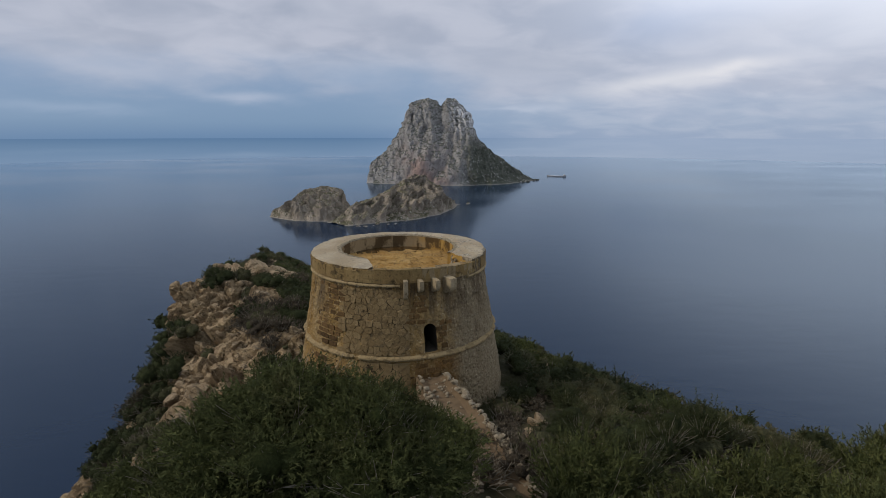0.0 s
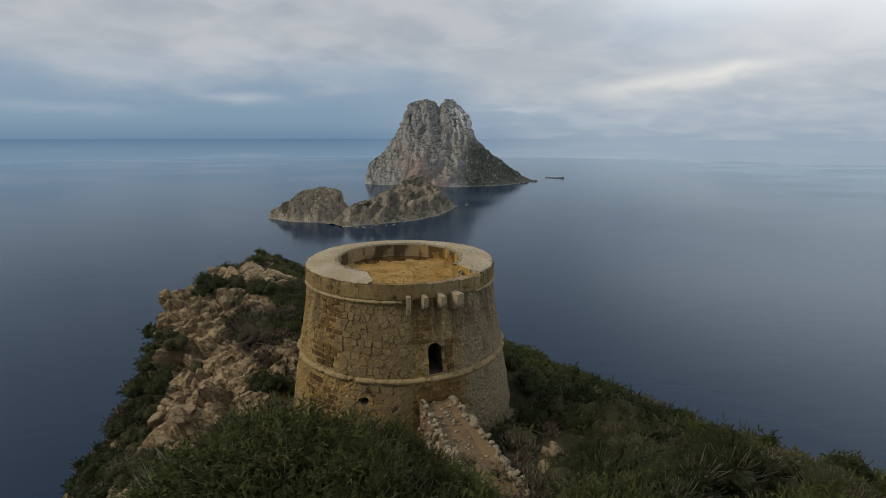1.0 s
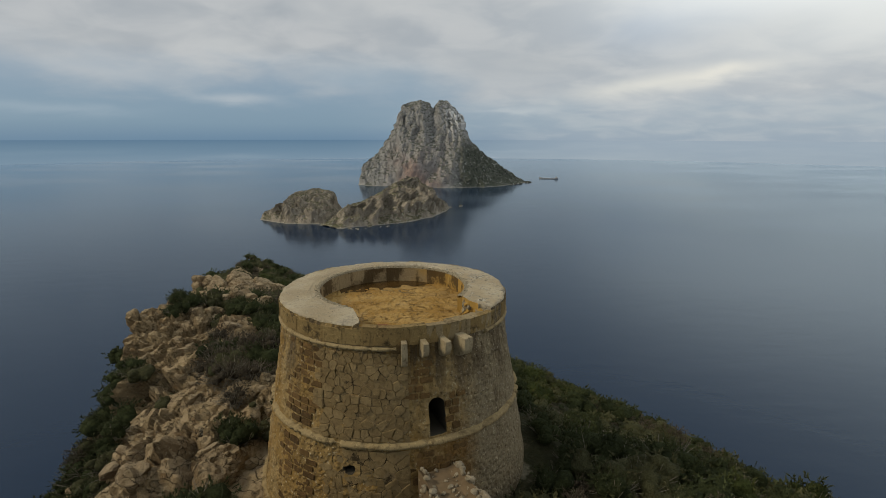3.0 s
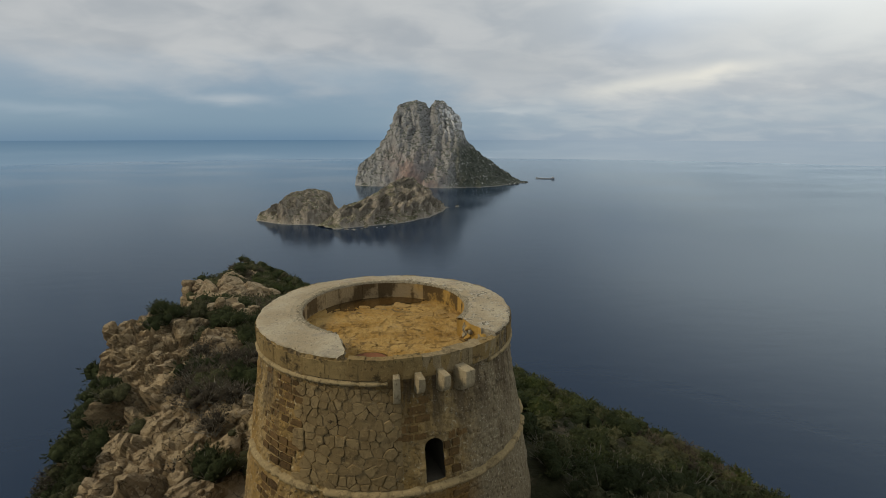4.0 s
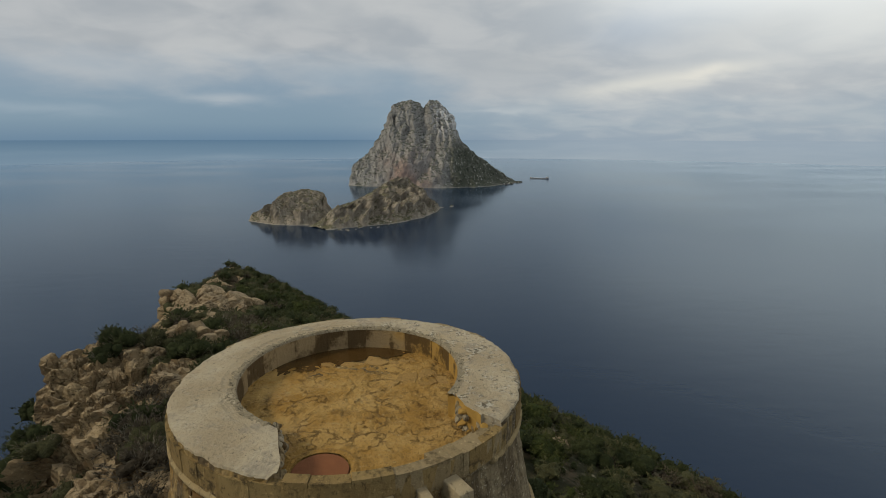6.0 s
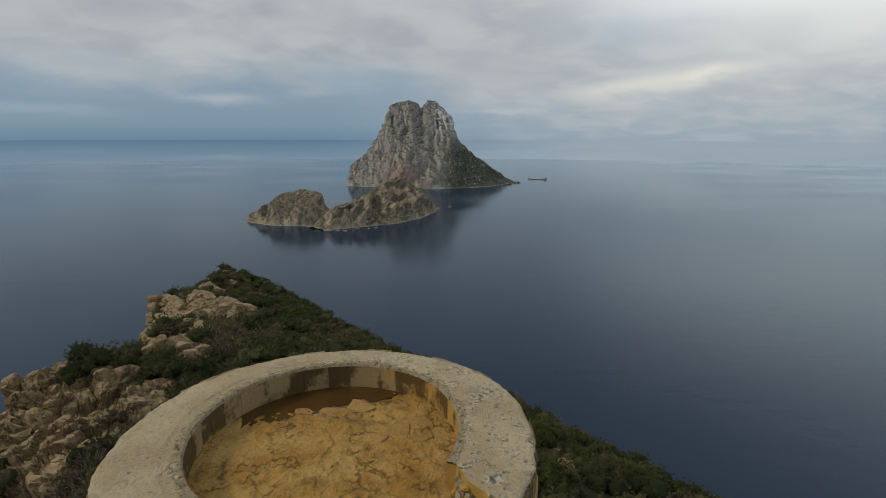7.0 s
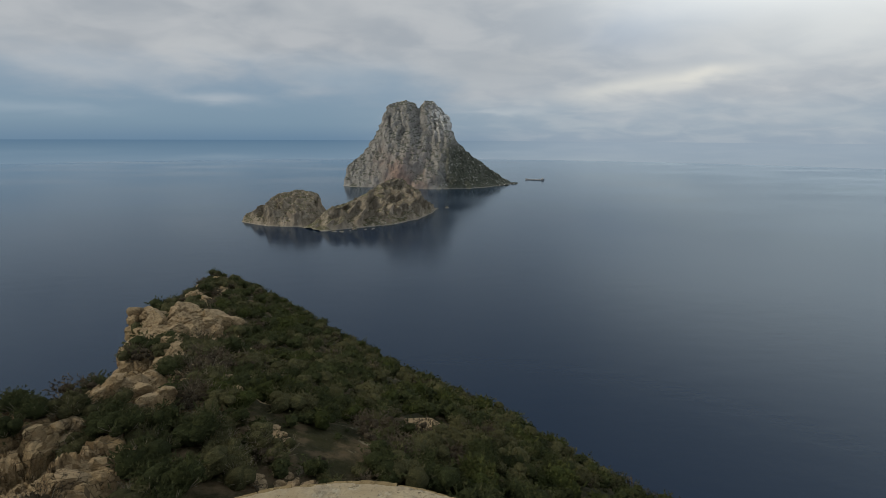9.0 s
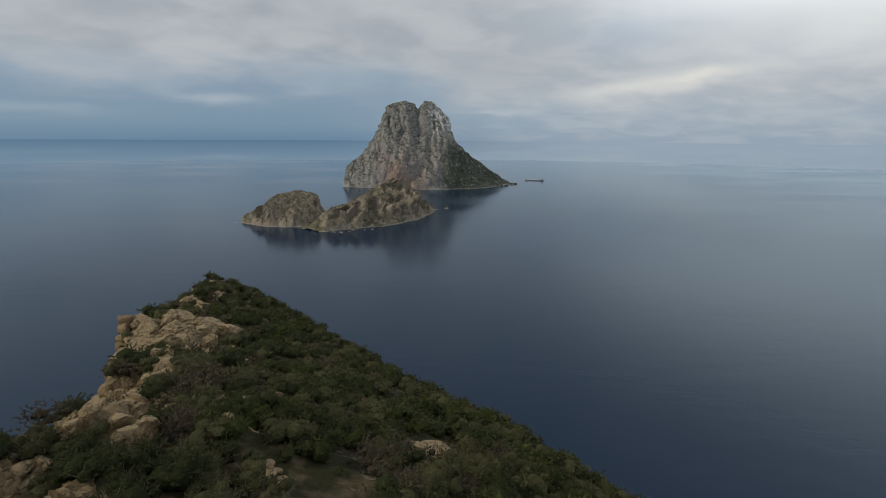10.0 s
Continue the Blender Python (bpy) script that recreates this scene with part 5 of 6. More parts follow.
def rock(x, y, size, kind=BOULDER, tilt=18, sink=0.35, stretch=(1, 1, 1)):
    s = size
    me = random.choice(kind if s > 1.9 else SMALL)
    m = pose(x, y, surface_z(x, y) + s * (0.7 * stretch[2] - sink - 0.3), random.uniform(-tilt, tilt), random.uniform(-tilt, tilt), random.uniform(0, 360)) @ Matrix.Diagonal((s * stretch[0], s * stretch[1], s * stretch[2], 1))
    if y > 92 or s < 0.55:
        HEAP.append((me, m))
        return None
    ob = new("boulder", me)
    ob.matrix_basis = m
    return tagged(ob, "pale weathered limestone boulder on the headland" if s > 1.2 else "small pale limestone rock among the scrub", "boulder", "boulders")


random.seed(21)
# knots of broken blocks on the crags: x, y, spread, count, size
NEAR_KNOTS = (
    (-23.5, 44, 2.6, 3, 0.8), (-17.5, 37, 2.4, 3, 0.8), (-15.5, 29.5, 2.6, 4, 0.7), (-20, 33, 2.5, 4, 0.7),
    (-13, 25, 2.2, 7, 0.7), (-24.3, 54.3, 1.5, 9, 0.95), (-25.5, 62, 2.8, 9, 0.8), (-22.5, 58.6, 2.8, 14, 0.75), (-20, 57.6, 2.4, 16, 0.7), (-17.5, 58, 1.6, 8, 0.6),
    (-32, 80, 2.6, 10, 1.2), (-38, 94, 3.0, 10, 1.5), (-26, 70, 2.8, 14, 1.0), (-30.5, 76, 3, 10, 1.1), (-36, 88, 3.4, 10, 1.3),
    (-43, 117, 3.6, 16, 3.0), (-43, 108, 4, 14, 1.7), (-54.5, 119, 2.6, 9, 2.6))
FAR_KNOTS = (
    (-62, 150, 5, 10, 2.0), (-77, 199, 3.0, 7, 1.2), (-74, 184, 3.0, 9, 1.4), (-66, 164, 3.5, 9, 1.5), (-22, 49.5, 2.6, 5, 0.8),
    (-18.5, 46, 2.0, 3, 0.7), (-9.5, 51.5, 1.6, 14, 0.6), (-40.5, 104, 3.2, 16, 2.4), (-36, 97, 2.4, 9, 1.7), (-32.5, 85, 2.4, 10, 1.5),
    (-44.4, 101, 2.6, 9, 2.2), (-46, 110, 3.0, 10, 3.0), (-18.3, 80, 1.6, 6, 0.9), (-0.5, 72, 1.6, 14, 1.2), (12.5, 58, 1.3, 8, 0.65),
    (-20, 74, 1.8, 9, 0.8), (-11.6, 57.2, 1.2, 6, 0.7), (-17, 62.4, 1.4, 5, 0.7))
SLOPE_KNOTS = (
    (5.2, 22.4, 1.2, 6, 0.45), (7.4, 21.6, 1.2, 5, 0.5))
for cx, cy, spread, count, size in NEAR_KNOTS + FAR_KNOTS + SLOPE_KNOTS:
    for _ in range(count):
        rock(random.gauss(cx, spread * 0.6), random.gauss(cy, spread * 0.6), size * random.uniform(0.55, 1.25), BOULDER if random.random() < 0.65 or size > 2 else SLAB, 25, 0.45 if size < 2 else 0.1)
for _ in range(80):
    y = random.uniform(16, 150)
    xl, xm, xr = (float(np.interp(y, RY, RV[k])) for k in (0, 2, 4))
    x = random.uniform(xl - 4, xm + 6) if random.random() < 0.75 else random.uniform(xm, xr)
    if math.hypot(x - TX, y - TY) > 9.0 and not (-3 < x < 5.5 and y < 26):
        rock(x, y, random.uniform(0.3, 0.8) * (1 + y / 150), BOULDER if random.random() < 0.5 else SLAB, 20, 0.4)

vs, fs, off = [], [], 0
for me, m in HEAP:
    co = np.empty(len(me.vertices) * 3)
    me.vertices.foreach_get("co", co)
    tri = np.empty(len(me.polygons) * 3, dtype=int)
    me.polygons.foreach_get("vertices", tri)
    turn = np.array(m.to_3x3())
    vs.append(co.reshape(-1, 3) @ turn.T + np.array(m.translation))
    fs.append(tri.reshape(-1, 3) + off)
    off += len(me.vertices)
tagged(new("loose_rocks", mesh_of("loose_rocks", np.concatenate(vs).tolist(), np.concatenate(fs).tolist(), M_BLOCK)), "scattered pale limestone blocks and rubble on the crags", "rocks", kind="stuff")

# ---------------------------------------------------------------- shrubs


BALL = []
for k in (1, 2, 3):
    bm = bmesh.new()
    bmesh.ops.create_icosphere(bm, subdivisions=k, radius=1)
    bm.verts.index_update()
    BALL.append((np.array([tuple(v.co) for v in bm.verts]), np.array([[v.index for v in f.verts] for f in bm.faces])))
    bm.free()


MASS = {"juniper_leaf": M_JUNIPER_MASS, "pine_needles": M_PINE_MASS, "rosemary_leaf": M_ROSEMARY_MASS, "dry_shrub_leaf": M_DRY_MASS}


def shrub_mesh(seed, leaves, radius, height, leaf, mat, spiky=0.4, lobes=7, wide=0.22, core=1, inner=0.66):
    """A crown of many small leaves set on the lobes of an uneven mound."""
    rnd = np.random.RandomState(seed)
    cen = np.stack([rnd.uniform(-0.52, 0.52, lobes) * radius, rnd.uniform(-0.52, 0.52, lobes) * radius, rnd.uniform(0.30, 0.72, lobes) * height], 1)
    size = rnd.uniform(0.38, 0.64, lobes) * radius
    cen[0] = (0, 0, 0.5 * height)
    size[0] = 0.62 * radius
    per = 12 if leaves > 1000 else 6 if leaves > 100 else 3
    sprays = leaves // per
    leaves = sprays * per
    pick = rnd.choice(lobes, sprays, p=size ** 2 / (size ** 2).sum())
    way = rnd.normal(size=(sprays, 3))
    way[:, 2] = np.abs(way[:, 2]) * 0.9 - 0.25
    way /= np.linalg.norm(way, axis=1)[:, None]
    clump = 1 + 0.20 * np.sin(way[:, 0] * 7 + pick) * np.sin(way[:, 1] * 6 + 2 * pick)
    squash = np.array([1, 1, min(1.15, height / radius * 0.85)])
    root = cen[pick] + way * (size[pick] * (0.92 - 0.24 * rnd.rand(sprays)) * clump)[:, None] * squash
    grow = way * (1 - 0.5 * spiky) + rnd.normal(size=(sprays, 3)) * 0.38 + np.array([0, 0, 0.7 * spiky])
    grow /= np.linalg.norm(grow, axis=1)[:, None]
    reach = radius * rnd.uniform(0.10, 0.30, sprays) * (1.0 if leaves > 1000 else 1.2)
    along_ = np.tile(np.linspace(0.0, 1.0, per), sprays)[:, None]
    root, grow, reach = (np.repeat(q, per, axis=0) for q in (root, grow, reach))
    pos = root + grow * reach[:, None] * along_ + rnd.normal(size=(leaves, 3)) * 0.016 * radius * (1.2 - along_)
    pos[:, 2] = np.maximum(pos[:, 2], 0.03)
    tip = grow + rnd.normal(size=(leaves, 3)) * 0.55
    tip /= np.linalg.norm(tip, axis=1)[:, None]
    across = np.cross(tip, rnd.normal(size=(leaves, 3)))
    across /= np.linalg.norm(across, axis=1)[:, None] + 1e-6
    ln = leaf * rnd.uniform(0.7, 1.5, leaves)[:, None]
    wd = ln * wide
    v = np.stack([pos + across * wd, pos - across * wd, pos + tip * ln], 1).reshape(-1, 3)
    f = np.arange(leaves * 3).reshape(-1, 3)
    vs_, fs_ = [v], [f]
    off = leaves * 3
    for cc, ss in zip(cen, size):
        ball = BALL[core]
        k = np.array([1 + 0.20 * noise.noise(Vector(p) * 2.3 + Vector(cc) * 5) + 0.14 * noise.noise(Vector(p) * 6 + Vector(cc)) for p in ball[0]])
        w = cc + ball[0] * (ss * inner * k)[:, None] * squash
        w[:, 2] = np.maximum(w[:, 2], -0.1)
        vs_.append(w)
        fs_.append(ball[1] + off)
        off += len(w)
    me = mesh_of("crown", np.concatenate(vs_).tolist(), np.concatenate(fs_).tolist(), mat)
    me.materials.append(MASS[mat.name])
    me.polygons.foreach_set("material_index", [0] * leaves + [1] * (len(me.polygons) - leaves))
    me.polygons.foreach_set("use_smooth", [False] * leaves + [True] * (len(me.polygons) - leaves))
    return me


def twig_mesh(seed, radius, height, count, thick=0.012, out=1.08):
    """Bare stems that fork from the foot and show between the leaves."""
    rnd = random.Random(seed)
    vs, fs = [], []

    def stem(p, q, r0, r1):
        d = (q - p).normalized()
        s = d.cross(Vector((0.3, 0.5, 0.8))).normalized()
        t = d.cross(s)
        b = len(vs)
        for c, r in ((p, r0), (q, r1)):
            for k in range(3):
                a = 2.094 * k
                vs.append(c + s * (r * math.cos(a)) + t * (r * math.sin(a)))
        for k in range(3):
            fs.append((b + k, b + (k + 1) % 3, b + 3 + (k + 1) % 3, b + 3 + k))

    for _ in range(count):
        a, e = rnd.uniform(0, 6.283), rnd.uniform(0.35, 1.35)
        d = Vector((math.cos(a) * math.cos(e), math.sin(a) * math.cos(e), math.sin(e)))
        p = Vector((rnd.gauss(0, 0.06), rnd.gauss(0, 0.06), -0.1)) * radius
        L = out * rnd.uniform(0.75, 1.1) * (radius * math.cos(e) + height * math.sin(e)) / 1.25
        m = p + d * L * 0.55 + Vector((rnd.gauss(0, 0.1), rnd.gauss(0, 0.1), 0)) * radius
        stem(p, m, thick * 2.2, thick * 1.4)
        for _ in range(3):
            q = m + (d + Vector((rnd.gauss(0, 0.45), rnd.gauss(0, 0.45), rnd.gauss(0.1, 0.3)))).normalized() * L * 0.5
            stem(m, q, thick * 1.3, thick * 0.5)
    return mesh_of("stems", vs, fs, M_TWIG)


KINDS = {
    "juniper": (M_JUNIPER, "dense dark green juniper bush on the headland"),
    "pine": (M_PINE, "low wind-bent green pine with fine needles"),
    "rosemary": (M_ROSEMARY, "grey-green rosemary shrub with bare twigs"),
    "dry": (M_DRY, "half-dead brown shrub with many bare twigs"),
}
STOCK = {}
for kind, (mat, label) in KINDS.items():
    for tier, leaves, leaf in (("near", 6200, 0.064), ("mid", 1320, 0.092), ("far", 240, 0.14), ("tuft", 60, 0.18)):
        made = []
        for k in range(3):
            sd = 100 * list(KINDS).index(kind) + 10 * k + {"near": 1, "mid": 2, "far": 3, "tuft": 4}[tier]
            hgt = {"juniper": 1.15, "pine": 1.2, "rosemary": 1.05, "dry": 1.0}[kind]
            n_leaf = int(leaves * {"juniper": 1.1, "pine": 1.55 if tier == "near" else 1.1, "rosemary": 0.8, "dry": 1.0}[kind])
            crown = shrub_mesh(sd, n_leaf, 1.0, hgt, leaf * {"juniper": 1, "pine": 1.15, "rosemary": 0.9, "dry": 0.8}[kind], mat, {"juniper": 0.2, "pine": 0.5, "rosemary": 0.25, "dry": 0.35}[kind], {"near": 10, "mid": 8, "far": 5, "tuft": 2}[tier], {"near": 0.15, "mid": 0.20, "far": 0.25, "tuft": 0.22}[tier], {"near": 1, "mid": 1, "far": 0, "tuft": 0}[tier], {"near": 0.58, "mid": 0.68, "far": 0.80, "tuft": 0.7}[tier] * (0.5 if kind == "dry" else 1))
            stems = twig_mesh(sd, 1.0, hgt, {"near": 34, "mid": 11, "far": 6, "tuft": 2}[tier] * (2 if kind in ("dry", "rosemary") else 1), {"near": 0.0075, "mid": 0.010, "far": 0.014, "tuft": 0.02}[tier], 1.06)
            made.append((stems, crown))
        STOCK[kind, tier] = made


def shrub(x, y, size, kind, tier, tall=1.0):
    stems, crown = random.choice(STOCK[kind, tier])
    base = new("shrub", stems)
    base.matrix_basis = pose(x, y, surface_z(x, y) - 0.08 * size, random.uniform(-8, 8), random.uniform(-8, 8), random.uniform(0, 360)) @ Matrix.Diagonal((size, size, size * tall, 1))
    part("crown", crown, base)
    return tagged(base, KINDS[kind][1], "shrub", "shrubs on the headland")


random.seed(33)


def clear(x, y):
    """Where no shrub stands: on the tower, the ramp, and the trodden ground at its foot."""
    if math.hypot(x - TX, y - TY) < 7.6:
        return True
    if any(math.hypot(x - a, y - b_) < r for a, b_, r in ((-24.3, 54.3, 1.9), (-22.5, 49.5, 4.6), (-21, 48.5, 3.8), (-18.5, 46.0, 2.2), (-40.5, 104, 4.5), (-32, 84, 3.2), (-44.4, 101, 3.5), (-0.5, 72, 3.6), (-9.5, 51.5, 1.6), (12.5, 58, 2.2), (-18.3, 80, 1.8), (-20, 74, 1.8), (-11.6, 57.2, 1.5), (-25.5, 62, 3.6), (-22.5, 58, 3.4), (-19.8, 57, 2.6), (-44, 116, 7.0), (-32, 80, 2.5), (6, 22.2, 1.6))):
        return True
    t = (Vector((x, y, 0)) - R0).dot(along) / along.length_squared
    foot = R0 + along * max(0, min(1.1, t))
    return math.hypot(foot.x - x, foot.y - y) < 2.0 and -0.1 < t < 1.1




def pine(x, y, height, spread, seed):
    """A low Aleppo pine: a leaning trunk, limbs and a wide crown of needle tufts."""
    rnd = random.Random(seed)
    z0 = surface_z(x, y)
    vs, fs = [], []

    def limb(pts, r0, r1):
        for s in range(len(pts) - 1):
            p, q = pts[s], pts[s + 1]
            d = (q - p).normalized()
            e = d.cross(Vector((0.31, 0.52, 0.8))).normalized()
            g = d.cross(e)
            k0 = len(vs)
            n = len(pts) - 1
            for c, r in ((p, r0 + (r1 - r0) * s / n), (q, r0 + (r1 - r0) * (s + 1) / n)):
                for k in range(7):
                    a = 2 * math.pi * k / 7
                    vs.append(c + e * (r * math.cos(a)) + g * (r * math.sin(a)))
            for k in range(7):
                fs.append((k0 + k, k0 + (k + 1) % 7, k0 + 7 + (k + 1) % 7, k0 + 7 + k))

    fork = Vector((rnd.uniform(-0.4, 0.4), rnd.uniform(-0.4, 0.4), height * 0.45))
    limb([Vector((0, 0, -0.3)), fork * 0.5 + Vector((rnd.gauss(0, 0.12), rnd.gauss(0, 0.12), 0)), fork, Vector((fork.x * 1.3, fork.y * 1.3, height * 0.8))], 0.20, 0.06)
    tree = tagged(new("pine_tree", mesh_of("trunk", vs, fs, M_TWIG)), "low spreading green pine with fine needles and bare twigs", "tree", "pines")
    tree.matrix_basis = pose(x, y, z0, 0, 0, rnd.uniform(0, 360))
    for k in range(9):
        a, r = 2 * math.pi * (k + rnd.uniform(-0.3, 0.3)) / 8, spread * (rnd.uniform(0.45, 0.75) if k < 8 else 0.05)
        tip = Vector((r * math.cos(a), r * math.sin(a), height * rnd.uniform(0.52, 0.74) if k < 8 else height * 0.78))
        vs.clear(), fs.clear()
        limb([fork * 0.9, (fork + tip) / 2 + Vector((0, 0, 0.25)), tip], 0.07, 0.025)
        branch = part("branch", mesh_of("branch", vs, fs, M_TWIG), tree)
        stems, crown = rnd.choice(STOCK["pine", "near"])
        s = spread * rnd.uniform(0.50, 0.62)
        m = pose(tip.x, tip.y, tip.z - 0.45 * s, rnd.uniform(-14, 14), rnd.uniform(-14, 14), rnd.uniform(0, 360)) @ Matrix.Diagonal((s, s, s * 0.85, 1))
        part("needle_tuft", crown, branch, m)
        part("twig_spray", stems, branch, m)
    return tree


# the pines in front of the tower
for x, y, h, s, sd in ((-4.6, 12.2, 7.9, 3.0, 1), (-8.1, 12.6, 5.7, 2.7, 2), (-1.9, 12.0, 7.5, 2.6, 3), (-6.2, 8.6, 5.5, 2.9, 4), (-9.8, 13.4, 3.9, 2.1, 5), (-0.6, 12.6, 6.5, 1.6, 6)):
    pine(x, y, h, s, sd)
for x, y, s, k in ((-12.6, 15.4, 1.2, "pine"), (-10.2, 16.5, 1.5, "pine"), (-5.2, 19.0, 1.3, "pine"), (-8.4, 20.0, 1.3, "juniper"), (-2.8, 17.4, 1.4, "pine"), (-13.2, 18.4, 1.1, "rosemary"),
                   (-10.8, 22.6, 1.5, "juniper"), (-13.0, 21.6, 1.3, "rosemary"), (-6.6, 16.4, 1.6, "pine"), (-0.9, 15.2, 1.6, "juniper"), (-9.6, 24.4, 1.2, "juniper"), (-7.2, 22.4, 1.2, "pine"), (0.6, 20.6, 0.8, "rosemary"), (-1.8, 20.4, 1.1, "juniper")):
    shrub(x, y, s, k, "near", 1.0)
for x, y, s, k in ((5.4, 15.6, 2.2, "pine"), (8.4, 18.4, 1.9, "juniper"), (6.4, 20.6, 1.5, "juniper"), (8.8, 13.6, 2.5, "pine"), (12.0, 16.2, 2.3, "pine"), (4.8, 11.8, 2.2, "pine"), (12.6, 12.4, 2.6, "pine"), (16.4, 14.6, 2.5, "pine"),
                   (15.8, 18.6, 2.1, "pine"), (19.4, 17.6, 2.0, "pine"), (11.2, 21.4, 1.8, "juniper"), (19.0, 21.8, 2.0, "rosemary"), (22.8, 20.8, 2.3, "pine"), (26.5, 24.0, 2.0, "pine"), (30.5, 26.5, 1.8, "pine"), (34, 30, 1.9, "juniper"), (15.0, 24.0, 1.8, "juniper"), (8.8, 23.4, 1.5, "rosemary"), (27.8, 19.4, 1.6, "pine")):
    shrub(x, y, s, k, "near", 1.15)
# cover on the seaward slope, thinner and drier towards the cliff; the nearest are shrubs of their own, the rest one thicket
spots = []
thicket = {k: ([], []) for k in KINDS}


def into_thicket(x, y, z, size, kind, tall, tier):
    stems, crown = random.choice(STOCK[kind, tier])
    co = np.empty(len(crown.vertices) * 3)
    crown.vertices.foreach_get("co", co)
    co = co.reshape(-1, 3) * (size, size, size * tall)
    a = random.uniform(0, 6.283)
    turn = np.array([[math.cos(a), math.sin(a), 0], [-math.sin(a), math.cos(a), 0], [0, 0, 1]])
    thicket[kind][0].append((co @ turn + (x, y, z - 0.08 * size), crown))


def scatter(count, y0, y1, tier, sizes, spread, single, low=0.85):
    tries = 0
    while count > 0 and tries < 30000:
        tries += 1
        y = random.uniform(y0, y1)
        xl, xm, xr = (float(np.interp(y, RY, RV[k])) for k in (0, 2, 4))
        x = random.uniform(xl - (8 if y < 60 else 3), xr + 14)
        e = (x - xl) / max(1, xm - xl)
        keep = 0.22 if e < 0.7 else 0.4 if e < 1.15 else 1.0
        if (x < -9 and 20 < y < 50 and random.random() < 0.85) or fbm(x * 0.16, y * 0.16, 9, 3) < 0.34 - keep * 0.75 or clear(x, y) or any((x - a) ** 2 + (y - b) ** 2 < (spread * c) ** 2 for a, b, c in spots[-1200:]):
            continue
        s = random.uniform(*sizes)
        f = fbm(x * 0.07, y * 0.07, 21, 3)
        kind = random.choice(("juniper", "juniper", "juniper", "rosemary", "pine") if f > -0.1 else ("rosemary", "juniper", "rosemary", "dry")) if e > 1.7 else random.choice(("dry", "rosemary", "rosemary", "juniper") if f > 0 else ("dry", "dry", "rosemary"))
        if single:
            shrub(x, y, s, kind, tier, random.uniform(low, 1.0))
        else:
            into_thicket(x, y, surface_z(x, y), s, kind, random.uniform(low, 1.0), tier)
        spots.append((x, y, s))
        count -= 1


# bushes that cling to the cliff below the crags, and the brown belt behind them
CLIFF_BUSHES = (
    (-33.5, 46.5, 1.7, "juniper"), (-31.6, 44.4, 1.5, "rosemary"), (-34.5, 49.0, 1.5, "juniper"), (-29.8, 42.5, 1.4, "dry"),
    (-30.5, 39.5, 1.4, "juniper"), (-28.4, 40.5, 1.5, "dry"), (-27.2, 36.5, 1.2, "rosemary"), (-24.0, 56.2, 0.9, "juniper"),
    (-22.6, 58.4, 1.0, "rosemary"), (-27.6, 59.5, 0.9, "rosemary"), (-18.4, 43.0, 1.5, "juniper"),
    (-17.2, 41.2, 1.5, "dry"), (-16.4, 45.2, 1.5, "dry"), (-16.2, 40.2, 1.5, "rosemary"), (-15.0, 44.0, 1.8, "dry"), (-14.0, 38.6, 1.4, "dry"),
    (-14.5, 48.5, 1.8, "juniper"),
    (-9.5, 38.5, 1.3, "dry"), (-6.0, 39.6, 1.4, "rosemary"), (-11.2, 33.0, 0.9, "rosemary"), (6.4, 29.0, 1.2, "juniper"),
    (6.0, 33.5, 1.3, "rosemary"), (7.6, 26.0, 1.2, "juniper"), (5.6, 25.4, 0.8, "dry"), (-10.9, 27.0, 0.7, "rosemary"), (-6.6, 23.4, 0.7, "dry"))
CREST_BUSHES = (
    (-17.0, 25.6, 1.2, "rosemary"), (-20.5, 29.0, 1.2, "dry"), (-22.5, 34.5, 1.2, "rosemary"),
    (-28.6, 45.4, 1.7, "juniper"), (-28.2, 42.5, 1.8, "juniper"), (-24.9, 40.6, 1.5, "juniper"), (-25.0, 43.0, 1.3, "rosemary"),
    (-15.5, 38.2, 1.8, "dry"), (-17.8, 41.0, 1.7, "dry"),
    (-11.4, 25.4, 1.5, "juniper"), (-14.6, 33.0, 1.2, "dry"),
    (-19.0, 61.0, 2.2, "dry"), (-24.5, 72.6, 2.4, "dry"),
    (-27.0, 74.0, 2.0, "rosemary"), (-28.2, 90.5, 2.4, "juniper"), (-29.1, 95.5, 2.2, "juniper"), (-20.5, 65.5, 1.8, "rosemary"),
    (8.8, 30.4, 2.0, "juniper"), (9.8, 27.5, 1.9, "rosemary"), (12.6, 31.0, 2.0, "juniper"), (16.5, 36.5, 1.5, "juniper"),
    (20, 38, 1.5, "juniper"), (20.4, 34.6, 1.5, "juniper"))
